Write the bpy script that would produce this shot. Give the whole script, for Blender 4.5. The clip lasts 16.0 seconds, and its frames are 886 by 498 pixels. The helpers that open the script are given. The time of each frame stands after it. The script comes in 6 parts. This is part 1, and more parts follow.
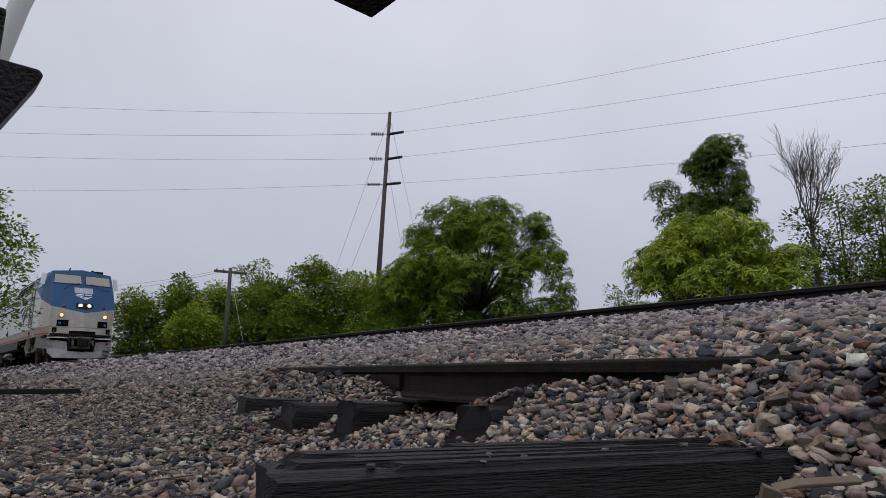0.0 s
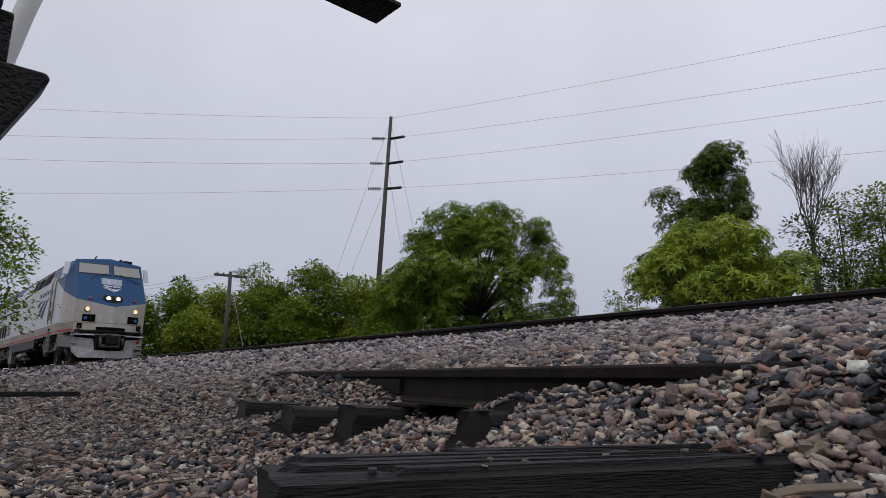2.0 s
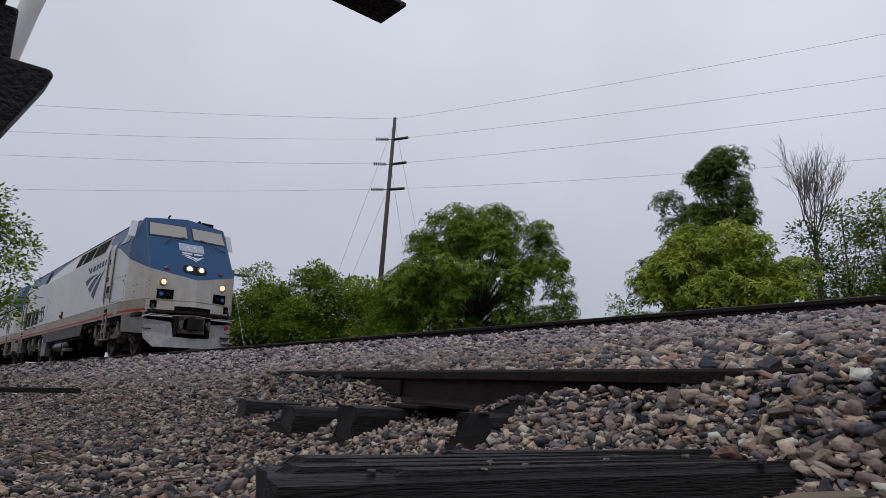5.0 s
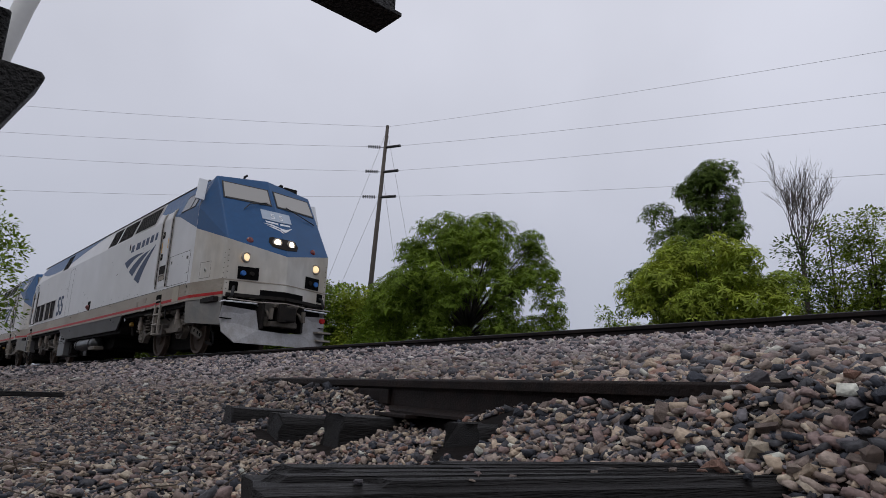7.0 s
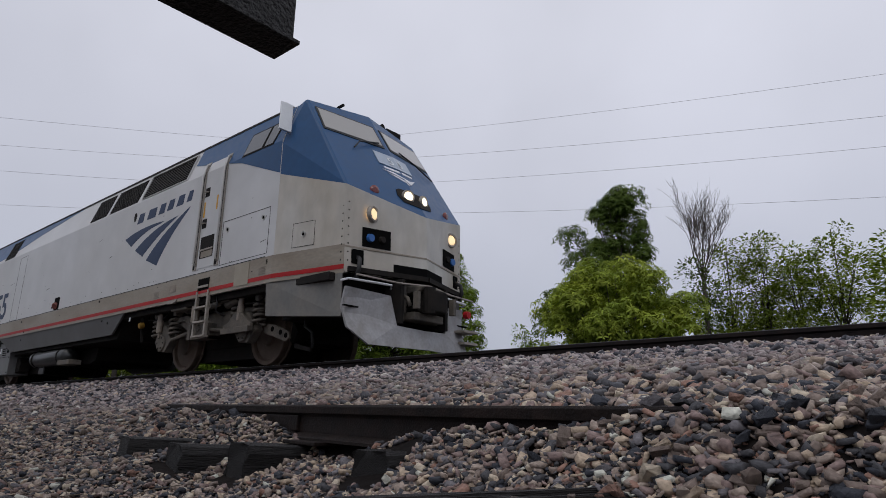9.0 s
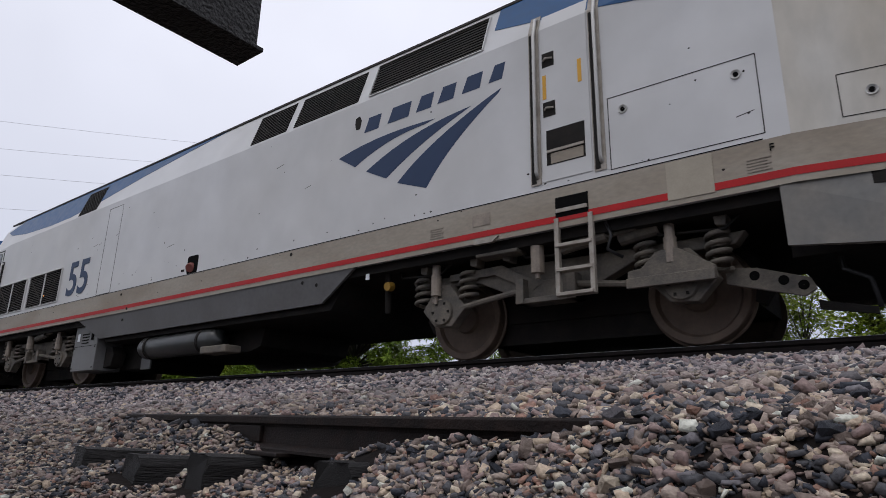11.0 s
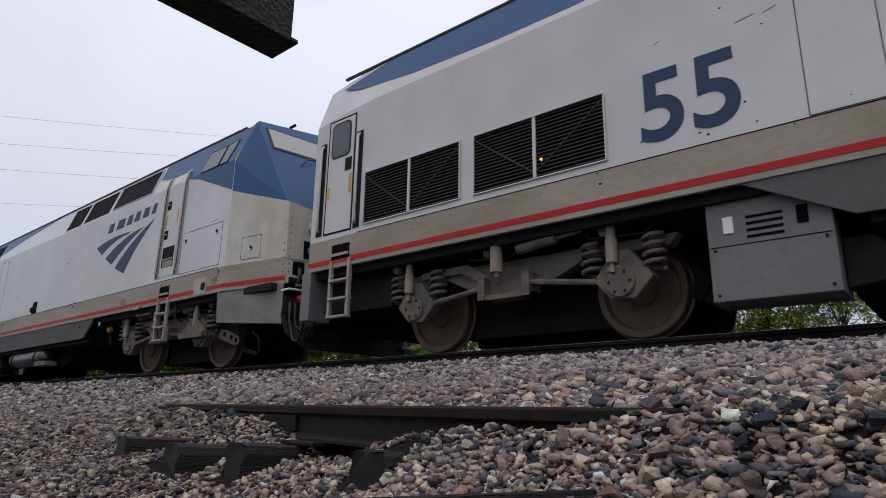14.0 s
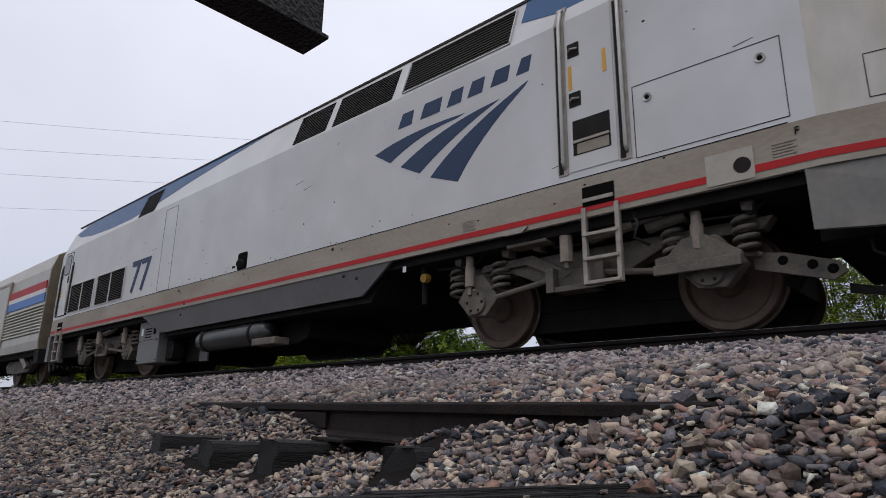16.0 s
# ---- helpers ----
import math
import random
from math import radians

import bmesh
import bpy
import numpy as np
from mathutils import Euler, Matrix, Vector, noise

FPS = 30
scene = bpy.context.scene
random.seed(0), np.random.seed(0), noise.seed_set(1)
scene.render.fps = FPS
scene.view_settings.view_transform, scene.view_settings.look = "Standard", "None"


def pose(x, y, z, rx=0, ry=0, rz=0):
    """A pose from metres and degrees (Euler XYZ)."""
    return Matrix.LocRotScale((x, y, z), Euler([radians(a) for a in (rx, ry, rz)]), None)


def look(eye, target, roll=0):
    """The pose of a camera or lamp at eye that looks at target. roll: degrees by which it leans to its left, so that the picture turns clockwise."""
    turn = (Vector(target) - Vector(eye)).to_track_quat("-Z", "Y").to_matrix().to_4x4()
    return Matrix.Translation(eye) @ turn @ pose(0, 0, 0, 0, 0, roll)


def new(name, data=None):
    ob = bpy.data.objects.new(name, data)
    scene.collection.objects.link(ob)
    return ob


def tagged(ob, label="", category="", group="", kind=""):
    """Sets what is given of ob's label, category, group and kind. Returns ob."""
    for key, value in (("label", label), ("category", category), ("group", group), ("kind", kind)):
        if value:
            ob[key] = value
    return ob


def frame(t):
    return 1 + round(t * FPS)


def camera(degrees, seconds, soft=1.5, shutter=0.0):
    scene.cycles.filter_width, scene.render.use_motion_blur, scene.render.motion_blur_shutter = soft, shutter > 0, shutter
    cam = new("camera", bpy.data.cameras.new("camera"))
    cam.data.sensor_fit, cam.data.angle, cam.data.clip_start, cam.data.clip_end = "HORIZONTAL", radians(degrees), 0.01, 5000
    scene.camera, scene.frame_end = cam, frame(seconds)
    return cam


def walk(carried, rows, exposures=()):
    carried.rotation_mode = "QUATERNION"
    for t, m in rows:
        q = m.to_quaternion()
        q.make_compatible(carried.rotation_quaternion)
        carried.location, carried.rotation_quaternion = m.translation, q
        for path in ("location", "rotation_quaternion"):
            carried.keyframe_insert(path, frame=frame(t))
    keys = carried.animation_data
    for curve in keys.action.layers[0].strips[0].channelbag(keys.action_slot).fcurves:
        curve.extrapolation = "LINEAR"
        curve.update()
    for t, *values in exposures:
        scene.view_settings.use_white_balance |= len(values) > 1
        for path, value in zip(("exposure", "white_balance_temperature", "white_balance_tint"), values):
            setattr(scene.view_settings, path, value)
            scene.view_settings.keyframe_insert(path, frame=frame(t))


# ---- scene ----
cam = camera(69.9, 16.0, soft=0.6, shutter=0.08)
walk(cam, [
    (0.0, pose(-0.031, -0.027, -0.023, 101.83, -0.15, 48.47)),
    (0.5, pose(-0.030, -0.032, -0.023, 101.92, -0.39, 48.52)),
    (1.0, pose(-0.034, -0.024, -0.026, 102.04, -0.22, 48.66)),
    (1.5, pose(-0.030, -0.029, -0.024, 102.17, -0.19, 48.46)),
    (2.0, pose(-0.030, -0.033, -0.024, 102.26, -0.47, 48.42)),
    (2.5, pose(-0.031, -0.033, -0.023, 102.30, -0.83, 48.42)),
    (3.0, pose(-0.032, -0.028, -0.022, 102.34, -1.00, 48.39)),
    (3.5, pose(-0.033, -0.030, -0.022, 102.34, -1.23, 48.38)),
    (4.0, pose(-0.032, -0.031, -0.024, 102.35, -1.20, 48.49)),
    (6.5, pose(-0.035, -0.028, -0.021, 102.83, -1.64, 48.01)),
    (7.0, pose(-0.034, -0.031, -0.021, 103.19, -1.97, 47.41)),
    (7.5, pose(-0.035, -0.035, -0.014, 103.55, -2.23, 46.32)),
    (8.0, pose(-0.037, -0.024, 0.002, 103.75, -1.80, 45.23)),
    (8.5, pose(-0.026, -0.013, 0.001, 104.40, -0.87, 42.35)),
    (11.0, pose(0.000, 0.000, 0.000, 106.07, -1.04, 37.52)),
    (11.5, pose(-0.003, 0.002, 0.003, 105.70, -0.14, 37.87)),
    (12.0, pose(-0.007, 0.003, 0.006, 105.55, -0.27, 38.23)),
    (12.5, pose(-0.012, -0.002, 0.006, 105.56, -0.85, 38.60)),
    (13.0, pose(-0.013, 0.002, 0.008, 105.43, -0.67, 39.15)),
    (13.5, pose(-0.015, -0.000, 0.007, 105.32, -0.93, 39.65)),
    (14.0, pose(-0.018, -0.003, 0.005, 105.02, -0.89, 40.11)),
    (14.5, pose(-0.022, -0.007, 0.002, 104.92, -0.77, 40.79)),
    (15.0, pose(-0.022, -0.007, -0.001, 104.98, -0.40, 41.51)),
    (15.5, pose(-0.021, -0.003, -0.001, 104.88, -0.39, 42.22)),
    (16.0, pose(-0.025, -0.009, -0.007, 104.94, -0.78, 42.48)),
], exposures=[(0.0, 0.0), (6.5, -0.04), (8.5, -0.1), (11.0, 0.35), (16.0, 0.33)])

# ---- world and light: overcast, early morning ----
world = bpy.data.worlds.new("overcast_sky")
scene.world = world
world.use_nodes = True
wn, wl = world.node_tree.nodes, world.node_tree.links
wn.clear()
w_out = wn.new("ShaderNodeOutputWorld")
w_bg = wn.new("ShaderNodeBackground")
w_sky = wn.new("ShaderNodeTexSky")
w_sky.sky_type = 'NISHITA'
w_sky.sun_disc = False
w_sky.sun_elevation, w_sky.sun_rotation = radians(50), radians(200)
w_mul = wn.new("ShaderNodeMix")
w_mul.data_type = 'RGBA'
w_mul.blend_type = 'MIX'
w_mul.inputs[0].default_value = 0.93
w_co = wn.new("ShaderNodeTexCoord")
w_sep = wn.new("ShaderNodeSeparateXYZ")
w_ramp = wn.new("ShaderNodeValToRGB")
w_ramp.color_ramp.elements[0].position, w_ramp.color_ramp.elements[0].color = 0.0, (4.0, 4.25, 5.15, 1)
w_ramp.color_ramp.elements[1].position, w_ramp.color_ramp.elements[1].color = 0.75, (7.6, 7.7, 8.6, 1)
w_e = w_ramp.color_ramp.elements.new(0.35)
w_e.color = (6.3, 6.45, 7.4, 1)
w_noise = wn.new("ShaderNodeTexNoise")
w_noise.inputs["Scale"].default_value = 2.2
w_noise.inputs["Detail"].default_value = 4
w_map = wn.new("ShaderNodeMapRange")
w_map.inputs["To Min"].default_value, w_map.inputs["To Max"].default_value = 0.80, 1.16
w_cl = wn.new("ShaderNodeMix")
w_cl.data_type, w_cl.blend_type = 'RGBA', 'MULTIPLY'
w_cl.inputs[0].default_value = 1.0
wl.new(w_co.outputs["Generated"], w_sep.inputs[0])
wl.new(w_co.outputs["Generated"], w_noise.inputs["Vector"])
wl.new(w_sep.outputs["Z"], w_ramp.inputs[0])
w_dir = wn.new("ShaderNodeVectorMath")
w_dir.operation = 'DOT_PRODUCT'
w_dir.inputs[1].default_value = (0.55, 0.83, 0.0)
w_grad = wn.new("ShaderNodeMath")
w_grad.operation = 'MULTIPLY_ADD'
w_grad.inputs[1].default_value = 0.22
wl.new(w_co.outputs["Generated"], w_dir.inputs[0])
wl.new(w_dir.outputs["Value"], w_grad.inputs[0])
wl.new(w_noise.outputs["Fac"], w_grad.inputs[2])
wl.new(w_grad.outputs[0], w_map.inputs["Value"])
wl.new(w_ramp.outputs["Color"], w_cl.inputs[6])
wl.new(w_map.outputs["Result"], w_cl.inputs[7])
wl.new(w_sky.outputs["Color"], w_mul.inputs[6])
wl.new(w_cl.outputs[2], w_mul.inputs[7])
wl.new(w_mul.outputs[2], w_bg.inputs["Color"])
w_bg.inputs["Strength"].default_value = 0.1
wl.new(w_bg.outputs[0], w_out.inputs[0])

sun = new("sun", bpy.data.lights.new("sun", 'SUN'))
sun.data.energy, sun.data.angle, sun.data.color = 0.6, radians(40), (1.0, 0.97, 0.93)
sun.matrix_world = look((5, -13, 25), (0, 0, 0))


# ---- materials ----
def mat(name, base, rough=0.6, metal=0.0, alt=None, scale=6.0, amount=0.5, fine=60.0, bump=0.0, bump_scale=80.0, island=0.0, spec=0.5, obj=0.0, coords="Object", stretch=(1, 1, 1)):
    m = bpy.data.materials.new(name)
    m.use_nodes = True
    n, l = m.node_tree.nodes, m.node_tree.links
    b = n["Principled BSDF"]
    b.inputs["Metallic"].default_value = metal
    b.inputs["Specular IOR Level"].default_value = spec
    co = n.new("ShaderNodeTexCoord")
    mp = n.new("ShaderNodeMapping")
    mp.inputs["Scale"].default_value = stretch
    l.new(co.outputs[coords], mp.inputs[0])
    big = n.new("ShaderNodeTexNoise")
    big.inputs["Scale"].default_value, big.inputs["Detail"].default_value = scale, 6
    sm = n.new("ShaderNodeTexNoise")
    sm.inputs["Scale"].default_value, sm.inputs["Detail"].default_value = fine, 4
    l.new(mp.outputs[0], big.inputs["Vector"])
    l.new(mp.outputs[0], sm.inputs["Vector"])
    alt = alt or tuple(c * 0.7 for c in base)
    r1 = n.new("ShaderNodeMapRange")
    r1.inputs["From Min"].default_value, r1.inputs["From Max"].default_value = 0.35, 0.7
    r1.inputs["To Max"].default_value = amount
    l.new(big.outputs["Fac"], r1.inputs["Value"])
    mix = n.new("ShaderNodeMix")
    mix.data_type = 'RGBA'
    mix.inputs[6].default_value, mix.inputs[7].default_value = (*base, 1), (*alt, 1)
    l.new(r1.outputs["Result"], mix.inputs[0])
    r2 = n.new("ShaderNodeMapRange")
    r2.inputs["To Min"].default_value, r2.inputs["To Max"].default_value = 1 - 0.35 * amount, 1 + 0.35 * amount
    l.new(sm.outputs["Fac"], r2.inputs["Value"])
    mul = n.new("ShaderNodeMix")
    mul.data_type, mul.blend_type = 'RGBA', 'MULTIPLY'
    mul.inputs[0].default_value = 1.0
    l.new(mix.outputs[2], mul.inputs[6])
    l.new(r2.outputs["Result"], mul.inputs[7])
    last = mul.outputs[2]
    if island or obj:
        hs = n.new("ShaderNodeHueSaturation")
        rg = n.new("ShaderNodeMapRange")
        k = island or obj
        rg.inputs["To Min"].default_value, rg.inputs["To Max"].default_value = 1 - k, 1 + k
        src = n.new("ShaderNodeNewGeometry").outputs["Random Per Island"] if island else n.new("ShaderNodeObjectInfo").outputs["Random"]
        l.new(src, rg.inputs["Value"])
        l.new(rg.outputs["Result"], hs.inputs["Value"])
        l.new(last, hs.inputs["Color"])
        last = hs.outputs["Color"]
    l.new(last, b.inputs["Base Color"])
    r3 = n.new("ShaderNodeMapRange")
    r3.inputs["To Min"].default_value, r3.inputs["To Max"].default_value = max(0.02, rough - 0.12), min(1, rough + 0.12)
    l.new(sm.outputs["Fac"], r3.inputs["Value"])
    l.new(r3.outputs["Result"], b.inputs["Roughness"])
    if bump:
        bp = n.new("ShaderNodeBump")
        bp.inputs["Strength"].default_value, bp.inputs["Distance"].default_value = bump, 0.01
        bn = n.new("ShaderNodeTexNoise")
        bn.inputs["Scale"].default_value, bn.inputs["Detail"].default_value = bump_scale, 5
        l.new(mp.outputs[0], bn.inputs["Vector"])
        l.new(bn.outputs["Fac"], bp.inputs["Height"])
        l.new(bp.outputs[0], b.inputs["Normal"])
    return m


def stone_mat(name, per_island):
    """Wet crushed stone: each stone takes one of several rock colours; greyer by the main track."""
    m = mat(name, (0.2, 0.2, 0.2), 0.6, bump=0.7, bump_scale=70, fine=90, spec=0.16)
    n, l = m.node_tree.nodes, m.node_tree.links
    b = n["Principled BSDF"]
    src = n.new("ShaderNodeNewGeometry").outputs["Random Per Island"] if per_island else n.new("ShaderNodeObjectInfo").outputs["Random"]
    ramps = []
    for cols in (STONE_BROWN, STONE_GREY):
        r = n.new("ShaderNodeValToRGB")
        r.color_ramp.interpolation = 'CONSTANT'
        e = r.color_ramp.elements
        e[0].color, e[0].position = (*cols[0][1], 1), 0.0
        e[1].color, e[1].position = (*cols[1][1], 1), cols[1][0]
        for p, c in cols[2:]:
            x = e.new(p)
            x.color = (*c, 1)
        l.new(src, r.inputs[0])
        ramps.append(r)
    geo = n.new("ShaderNodeNewGeometry")
    sep = n.new("ShaderNodeSeparateXYZ")
    l.new(geo.outputs["Position"], sep.inputs[0])
    mr = n.new("ShaderNodeMapRange")
    mr.inputs["From Min"].default_value, mr.inputs["From Max"].default_value = 2.2, 4.2
    l.new(sep.outputs["Y"], mr.inputs["Value"])
    mx = n.new("ShaderNodeMix")
    mx.data_type = 'RGBA'
    l.new(mr.outputs["Result"], mx.inputs[0])
    l.new(ramps[0].outputs[0], mx.inputs[6])
    l.new(ramps[1].outputs[0], mx.inputs[7])
    nz = n.new("ShaderNodeTexNoise")
    nz.inputs["Scale"].default_value, nz.inputs["Detail"].default_value = 70, 6
    l.new(geo.outputs["Position"], nz.inputs["Vector"])
    r2 = n.new("ShaderNodeMapRange")
    r2.inputs["To Min"].default_value, r2.inputs["To Max"].default_value = 0.3, 1.85
    l.new(nz.outputs["Fac"], r2.inputs["Value"])
    mul = n.new("ShaderNodeMix")
    mul.data_type, mul.blend_type = 'RGBA', 'MULTIPLY'
    mul.inputs[0].default_value = 1.0
    l.new(mx.outputs[2], mul.inputs[6])
    l.new(r2.outputs["Result"], mul.inputs[7])
    # the finer gravel away from the stone heap is darker, graded along x
    graded = n.new("ShaderNodeMapRange")
    graded.inputs["From Min"].default_value, graded.inputs["From Max"].default_value = -3.4, -1.3
    graded.inputs["To Min"].default_value, graded.inputs["To Max"].default_value = 0.72, 1.12
    l.new(sep.outputs["X"], graded.inputs["Value"])
    top = n.new("ShaderNodeMix")
    top.inputs[3].default_value = 1.0
    l.new(mr.outputs["Result"], top.inputs[0])
    l.new(graded.outputs["Result"], top.inputs[2])
    mul2 = n.new("ShaderNodeMix")
    mul2.data_type, mul2.blend_type = 'RGBA', 'MULTIPLY'
    mul2.inputs[0].default_value = 1.0
    l.new(mul.outputs[2], mul2.inputs[6])
    l.new(top.outputs[0], mul2.inputs[7])
    l.new(mul2.outputs[2], b.inputs["Base Color"])
    return m


STONE_BROWN = [(0.0, (0.168, 0.132, 0.113)), (0.15, (0.291, 0.236, 0.199)), (0.30, (0.056, 0.056, 0.061)), (0.45, (0.380, 0.301, 0.226)),
               (0.54, (0.199, 0.146, 0.134)), (0.65, (0.036, 0.039, 0.048)), (0.78, (0.415, 0.353, 0.275)), (0.84, (0.224, 0.133, 0.102)), (0.89, (0.131, 0.123, 0.131)), (0.97, (0.441, 0.441, 0.385))]
STONE_GREY = [(0.0, (0.194, 0.169, 0.172)), (0.18, (0.294, 0.253, 0.248)), (0.36, (0.090, 0.090, 0.103)), (0.52, (0.213, 0.164, 0.162)),
              (0.66, (0.340, 0.298, 0.288)), (0.78, (0.043, 0.045, 0.054)), (0.91, (0.375, 0.304, 0.240)), (0.97, (0.431, 0.396, 0.366))]
M_STONE = stone_mat("crushed_stone", True)
M_STONE_ONE = stone_mat("crushed_stone_single", False)
# near-black base stands in for shade in the gaps between stones
M_GROUND = mat("gravel_bed_gap_shade", (0.016, 0.013, 0.012), 0.9, alt=(0.008, 0.007, 0.007), scale=3, amount=0.8, fine=30, bump=1.0, bump_scale=22, spec=0.05)
M_TIE = mat("old_creosoted_timber", (0.007, 0.0065, 0.0065), 0.55, alt=(0.02, 0.018, 0.018), scale=9, amount=0.8, fine=60, bump=1.0, bump_scale=30, stretch=(9, 0.7, 9), spec=0.22)
M_TIE2 = mat("main_track_timber", (0.05, 0.042, 0.038), 0.8, bump=0.5, stretch=(8, 1, 8))
M_RUST = mat("rusty_rail_steel", (0.008, 0.0058, 0.0053), 0.65, 0.1, alt=(0.024, 0.015, 0.012), scale=12, amount=0.7, fine=90, bump=0.4, bump_scale=120, spec=0.15)
M_RAIL = mat("main_rail_steel", (0.014, 0.012, 0.012), 0.65, 0.2, alt=(0.028, 0.02, 0.018), scale=8, amount=0.7, bump=0.3, spec=0.12)
M_RAILTOP = mat("polished_rail_top", (0.42, 0.42, 0.43), 0.28, 1.0, amount=0.2)
M_BLACK = mat("black_textured_steel", (0.011, 0.0105, 0.011), 0.45, 0.0, alt=(0.02, 0.018, 0.018), amount=0.5, bump=1.0, bump_scale=160, spec=0.22)
M_WHITE = mat("white_painted_pipe", (0.72, 0.72, 0.70), 0.45, amount=0.2)
M_SILVER = mat("silver_grey_body_paint", (0.54, 0.54, 0.543), 0.36, 0.0, alt=(0.455, 0.44, 0.41), scale=0.35, amount=0.55, fine=1.3, spec=0.35, bump=0.22, bump_scale=1.4)
M_NOSE = mat("dirt_streaked_nose_paint", (0.52, 0.505, 0.47), 0.4, alt=(0.37, 0.315, 0.235), scale=1.1, amount=0.75, fine=5, stretch=(1, 1, 0.45), spec=0.3)
M_SILL = mat("dusty_grey_sill_paint", (0.285, 0.25, 0.20), 0.5, alt=(0.20, 0.16, 0.115), scale=1.6, amount=0.8, fine=20, stretch=(0.6, 1, 1.5))
M_SKIRT = mat("grey_skirt_paint", (0.135, 0.135, 0.135), 0.5, alt=(0.10, 0.095, 0.09), scale=1.5, amount=0.7, fine=16)
M_PILOT = mat("dusty_pilot_paint", (0.15, 0.148, 0.14), 0.6, alt=(0.22, 0.20, 0.17), scale=2.5, amount=0.7, fine=18)
M_PLOW = mat("plow_grey_paint", (0.30, 0.30, 0.31), 0.55, alt=(0.2, 0.19, 0.18), scale=4, amount=0.8, fine=25)
M_BLUE = mat("blue_cab_paint", (0.018, 0.075, 0.185), 0.38, alt=(0.014, 0.058, 0.145), scale=1.2, amount=0.5, fine=8, spec=0.22)
M_NAVY = mat("dark_blue_lettering", (0.020, 0.040, 0.092), 0.5, amount=0.25, spec=0.25)
M_RED = mat("red_stripe_paint", (0.40, 0.008, 0.010), 0.5, alt=(0.26, 0.012, 0.012), scale=3, amount=0.6, spec=0.25)
M_GRILLE = mat("dark_grille_slats", (0.026, 0.024, 0.022), 0.6, 0.0, alt=(0.045, 0.035, 0.028), scale=5, amount=0.7, spec=0.2)
# black put in as shade inside openings; also seams, slots and lettering
M_DARK = mat("black_shade_and_marks", (0.005, 0.005, 0.005), 0.9, amount=0.3, spec=0.05)
# grimy steel, base darkened further to carry the shade under the locomotive
M_UNDER = mat("grimy_underframe_with_shade", (0.013, 0.012, 0.0115), 0.8, alt=(0.024, 0.02, 0.017), scale=5, amount=0.8, spec=0.15, bump=0.4, bump_scale=60)
M_TRUCK = mat("dusty_truck_steel", (0.085, 0.078, 0.07), 0.7, alt=(0.17, 0.145, 0.115), scale=5, amount=0.9, fine=40, bump=0.35, bump_scale=60, spec=0.25)
M_DAMPER = mat("tan_damper_paint", (0.27, 0.225, 0.18), 0.55, alt=(0.15, 0.12, 0.10), scale=9, amount=0.7)
M_WHEEL = mat("brown_wheel_steel", (0.085, 0.058, 0.043), 0.7, 0.1, alt=(0.14, 0.10, 0.072), scale=6, amount=0.8, fine=30)
M_TREAD = mat("bright_wheel_tread", (0.4, 0.39, 0.38), 0.35, 1.0, amount=0.2)
M_STEP = mat("worn_step_metal", (0.33, 0.30, 0.26), 0.5, 0.2, alt=(0.2, 0.17, 0.14), scale=8, amount=0.8)
M_RAILING = mat("pale_handrail", (0.5, 0.49, 0.47), 0.4, 0.2, amount=0.4)
M_RUBBER = mat("black_rubber", (0.014, 0.014, 0.015), 0.6, amount=0.4)
M_YELLOW = mat("yellow_sticker", (0.62, 0.32, 0.02), 0.5, amount=0.4)
M_TANK = mat("dark_air_tank", (0.022, 0.025, 0.025), 0.34, alt=(0.045, 0.043, 0.04), scale=5, amount=0.7, spec=0.5)
M_CAR = mat("stainless_baggage_car", (0.42, 0.40, 0.36), 0.4, 0.45, alt=(0.32, 0.29, 0.24), scale=1.5, amount=0.7)
M_CAREND = mat("brown_grimy_car_end", (0.15, 0.115, 0.075), 0.7, alt=(0.09, 0.07, 0.05), scale=3, amount=0.8)
M_CARBLUE = mat("blue_stripe_paint", (0.02, 0.13, 0.42), 0.45, amount=0.3)
M_CARWHITE = mat("white_stripe_paint", (0.62, 0.6, 0.56), 0.45, amount=0.3)
M_POLE = mat("weathered_pole_wood", (0.10, 0.085, 0.072), 0.85, alt=(0.055, 0.048, 0.042), scale=3, amount=0.8, stretch=(6, 6, 0.5))
M_WIRE = mat("wire_metal", (0.42, 0.42, 0.44), 0.5, 0.0, amount=0.1)
M_GUY = mat("guy_wire_metal", (0.4, 0.4, 0.42), 0.5, 0.3, amount=0.1)
M_INS = mat("dark_insulator", (0.02, 0.02, 0.022), 0.4, amount=0.2)
M_BARK = mat("tree_bark", (0.07, 0.058, 0.045), 0.9, alt=(0.045, 0.04, 0.032), scale=6, amount=0.8, bump=0.6, bump_scale=30)
M_TWIG = mat("bare_twigs", (0.10, 0.085, 0.075), 0.9, amount=0.5)
M_WEED = mat("dry_twigs_and_weeds", (0.11, 0.085, 0.06), 0.85, alt=(0.06, 0.05, 0.04), amount=0.7)


def leaf_mat(name, base, alt):
    m = mat(name, base, 0.5, alt=alt, scale=0.6, amount=0.9, fine=9, island=0.38, spec=0.12)
    n, l = m.node_tree.nodes, m.node_tree.links
    b = n["Principled BSDF"]
    tr = n.new("ShaderNodeBsdfTranslucent")
    src = b.inputs["Base Color"].links[0].from_socket
    l.new(src, tr.inputs["Color"])
    ms = n.new("ShaderNodeMixShader")
    ms.inputs[0].default_value = 0.32
    l.new(b.outputs[0], ms.inputs[1])
    l.new(tr.outputs[0], ms.inputs[2])
    l.new(ms.outputs[0], n["Material Output"].inputs["Surface"])
    return m


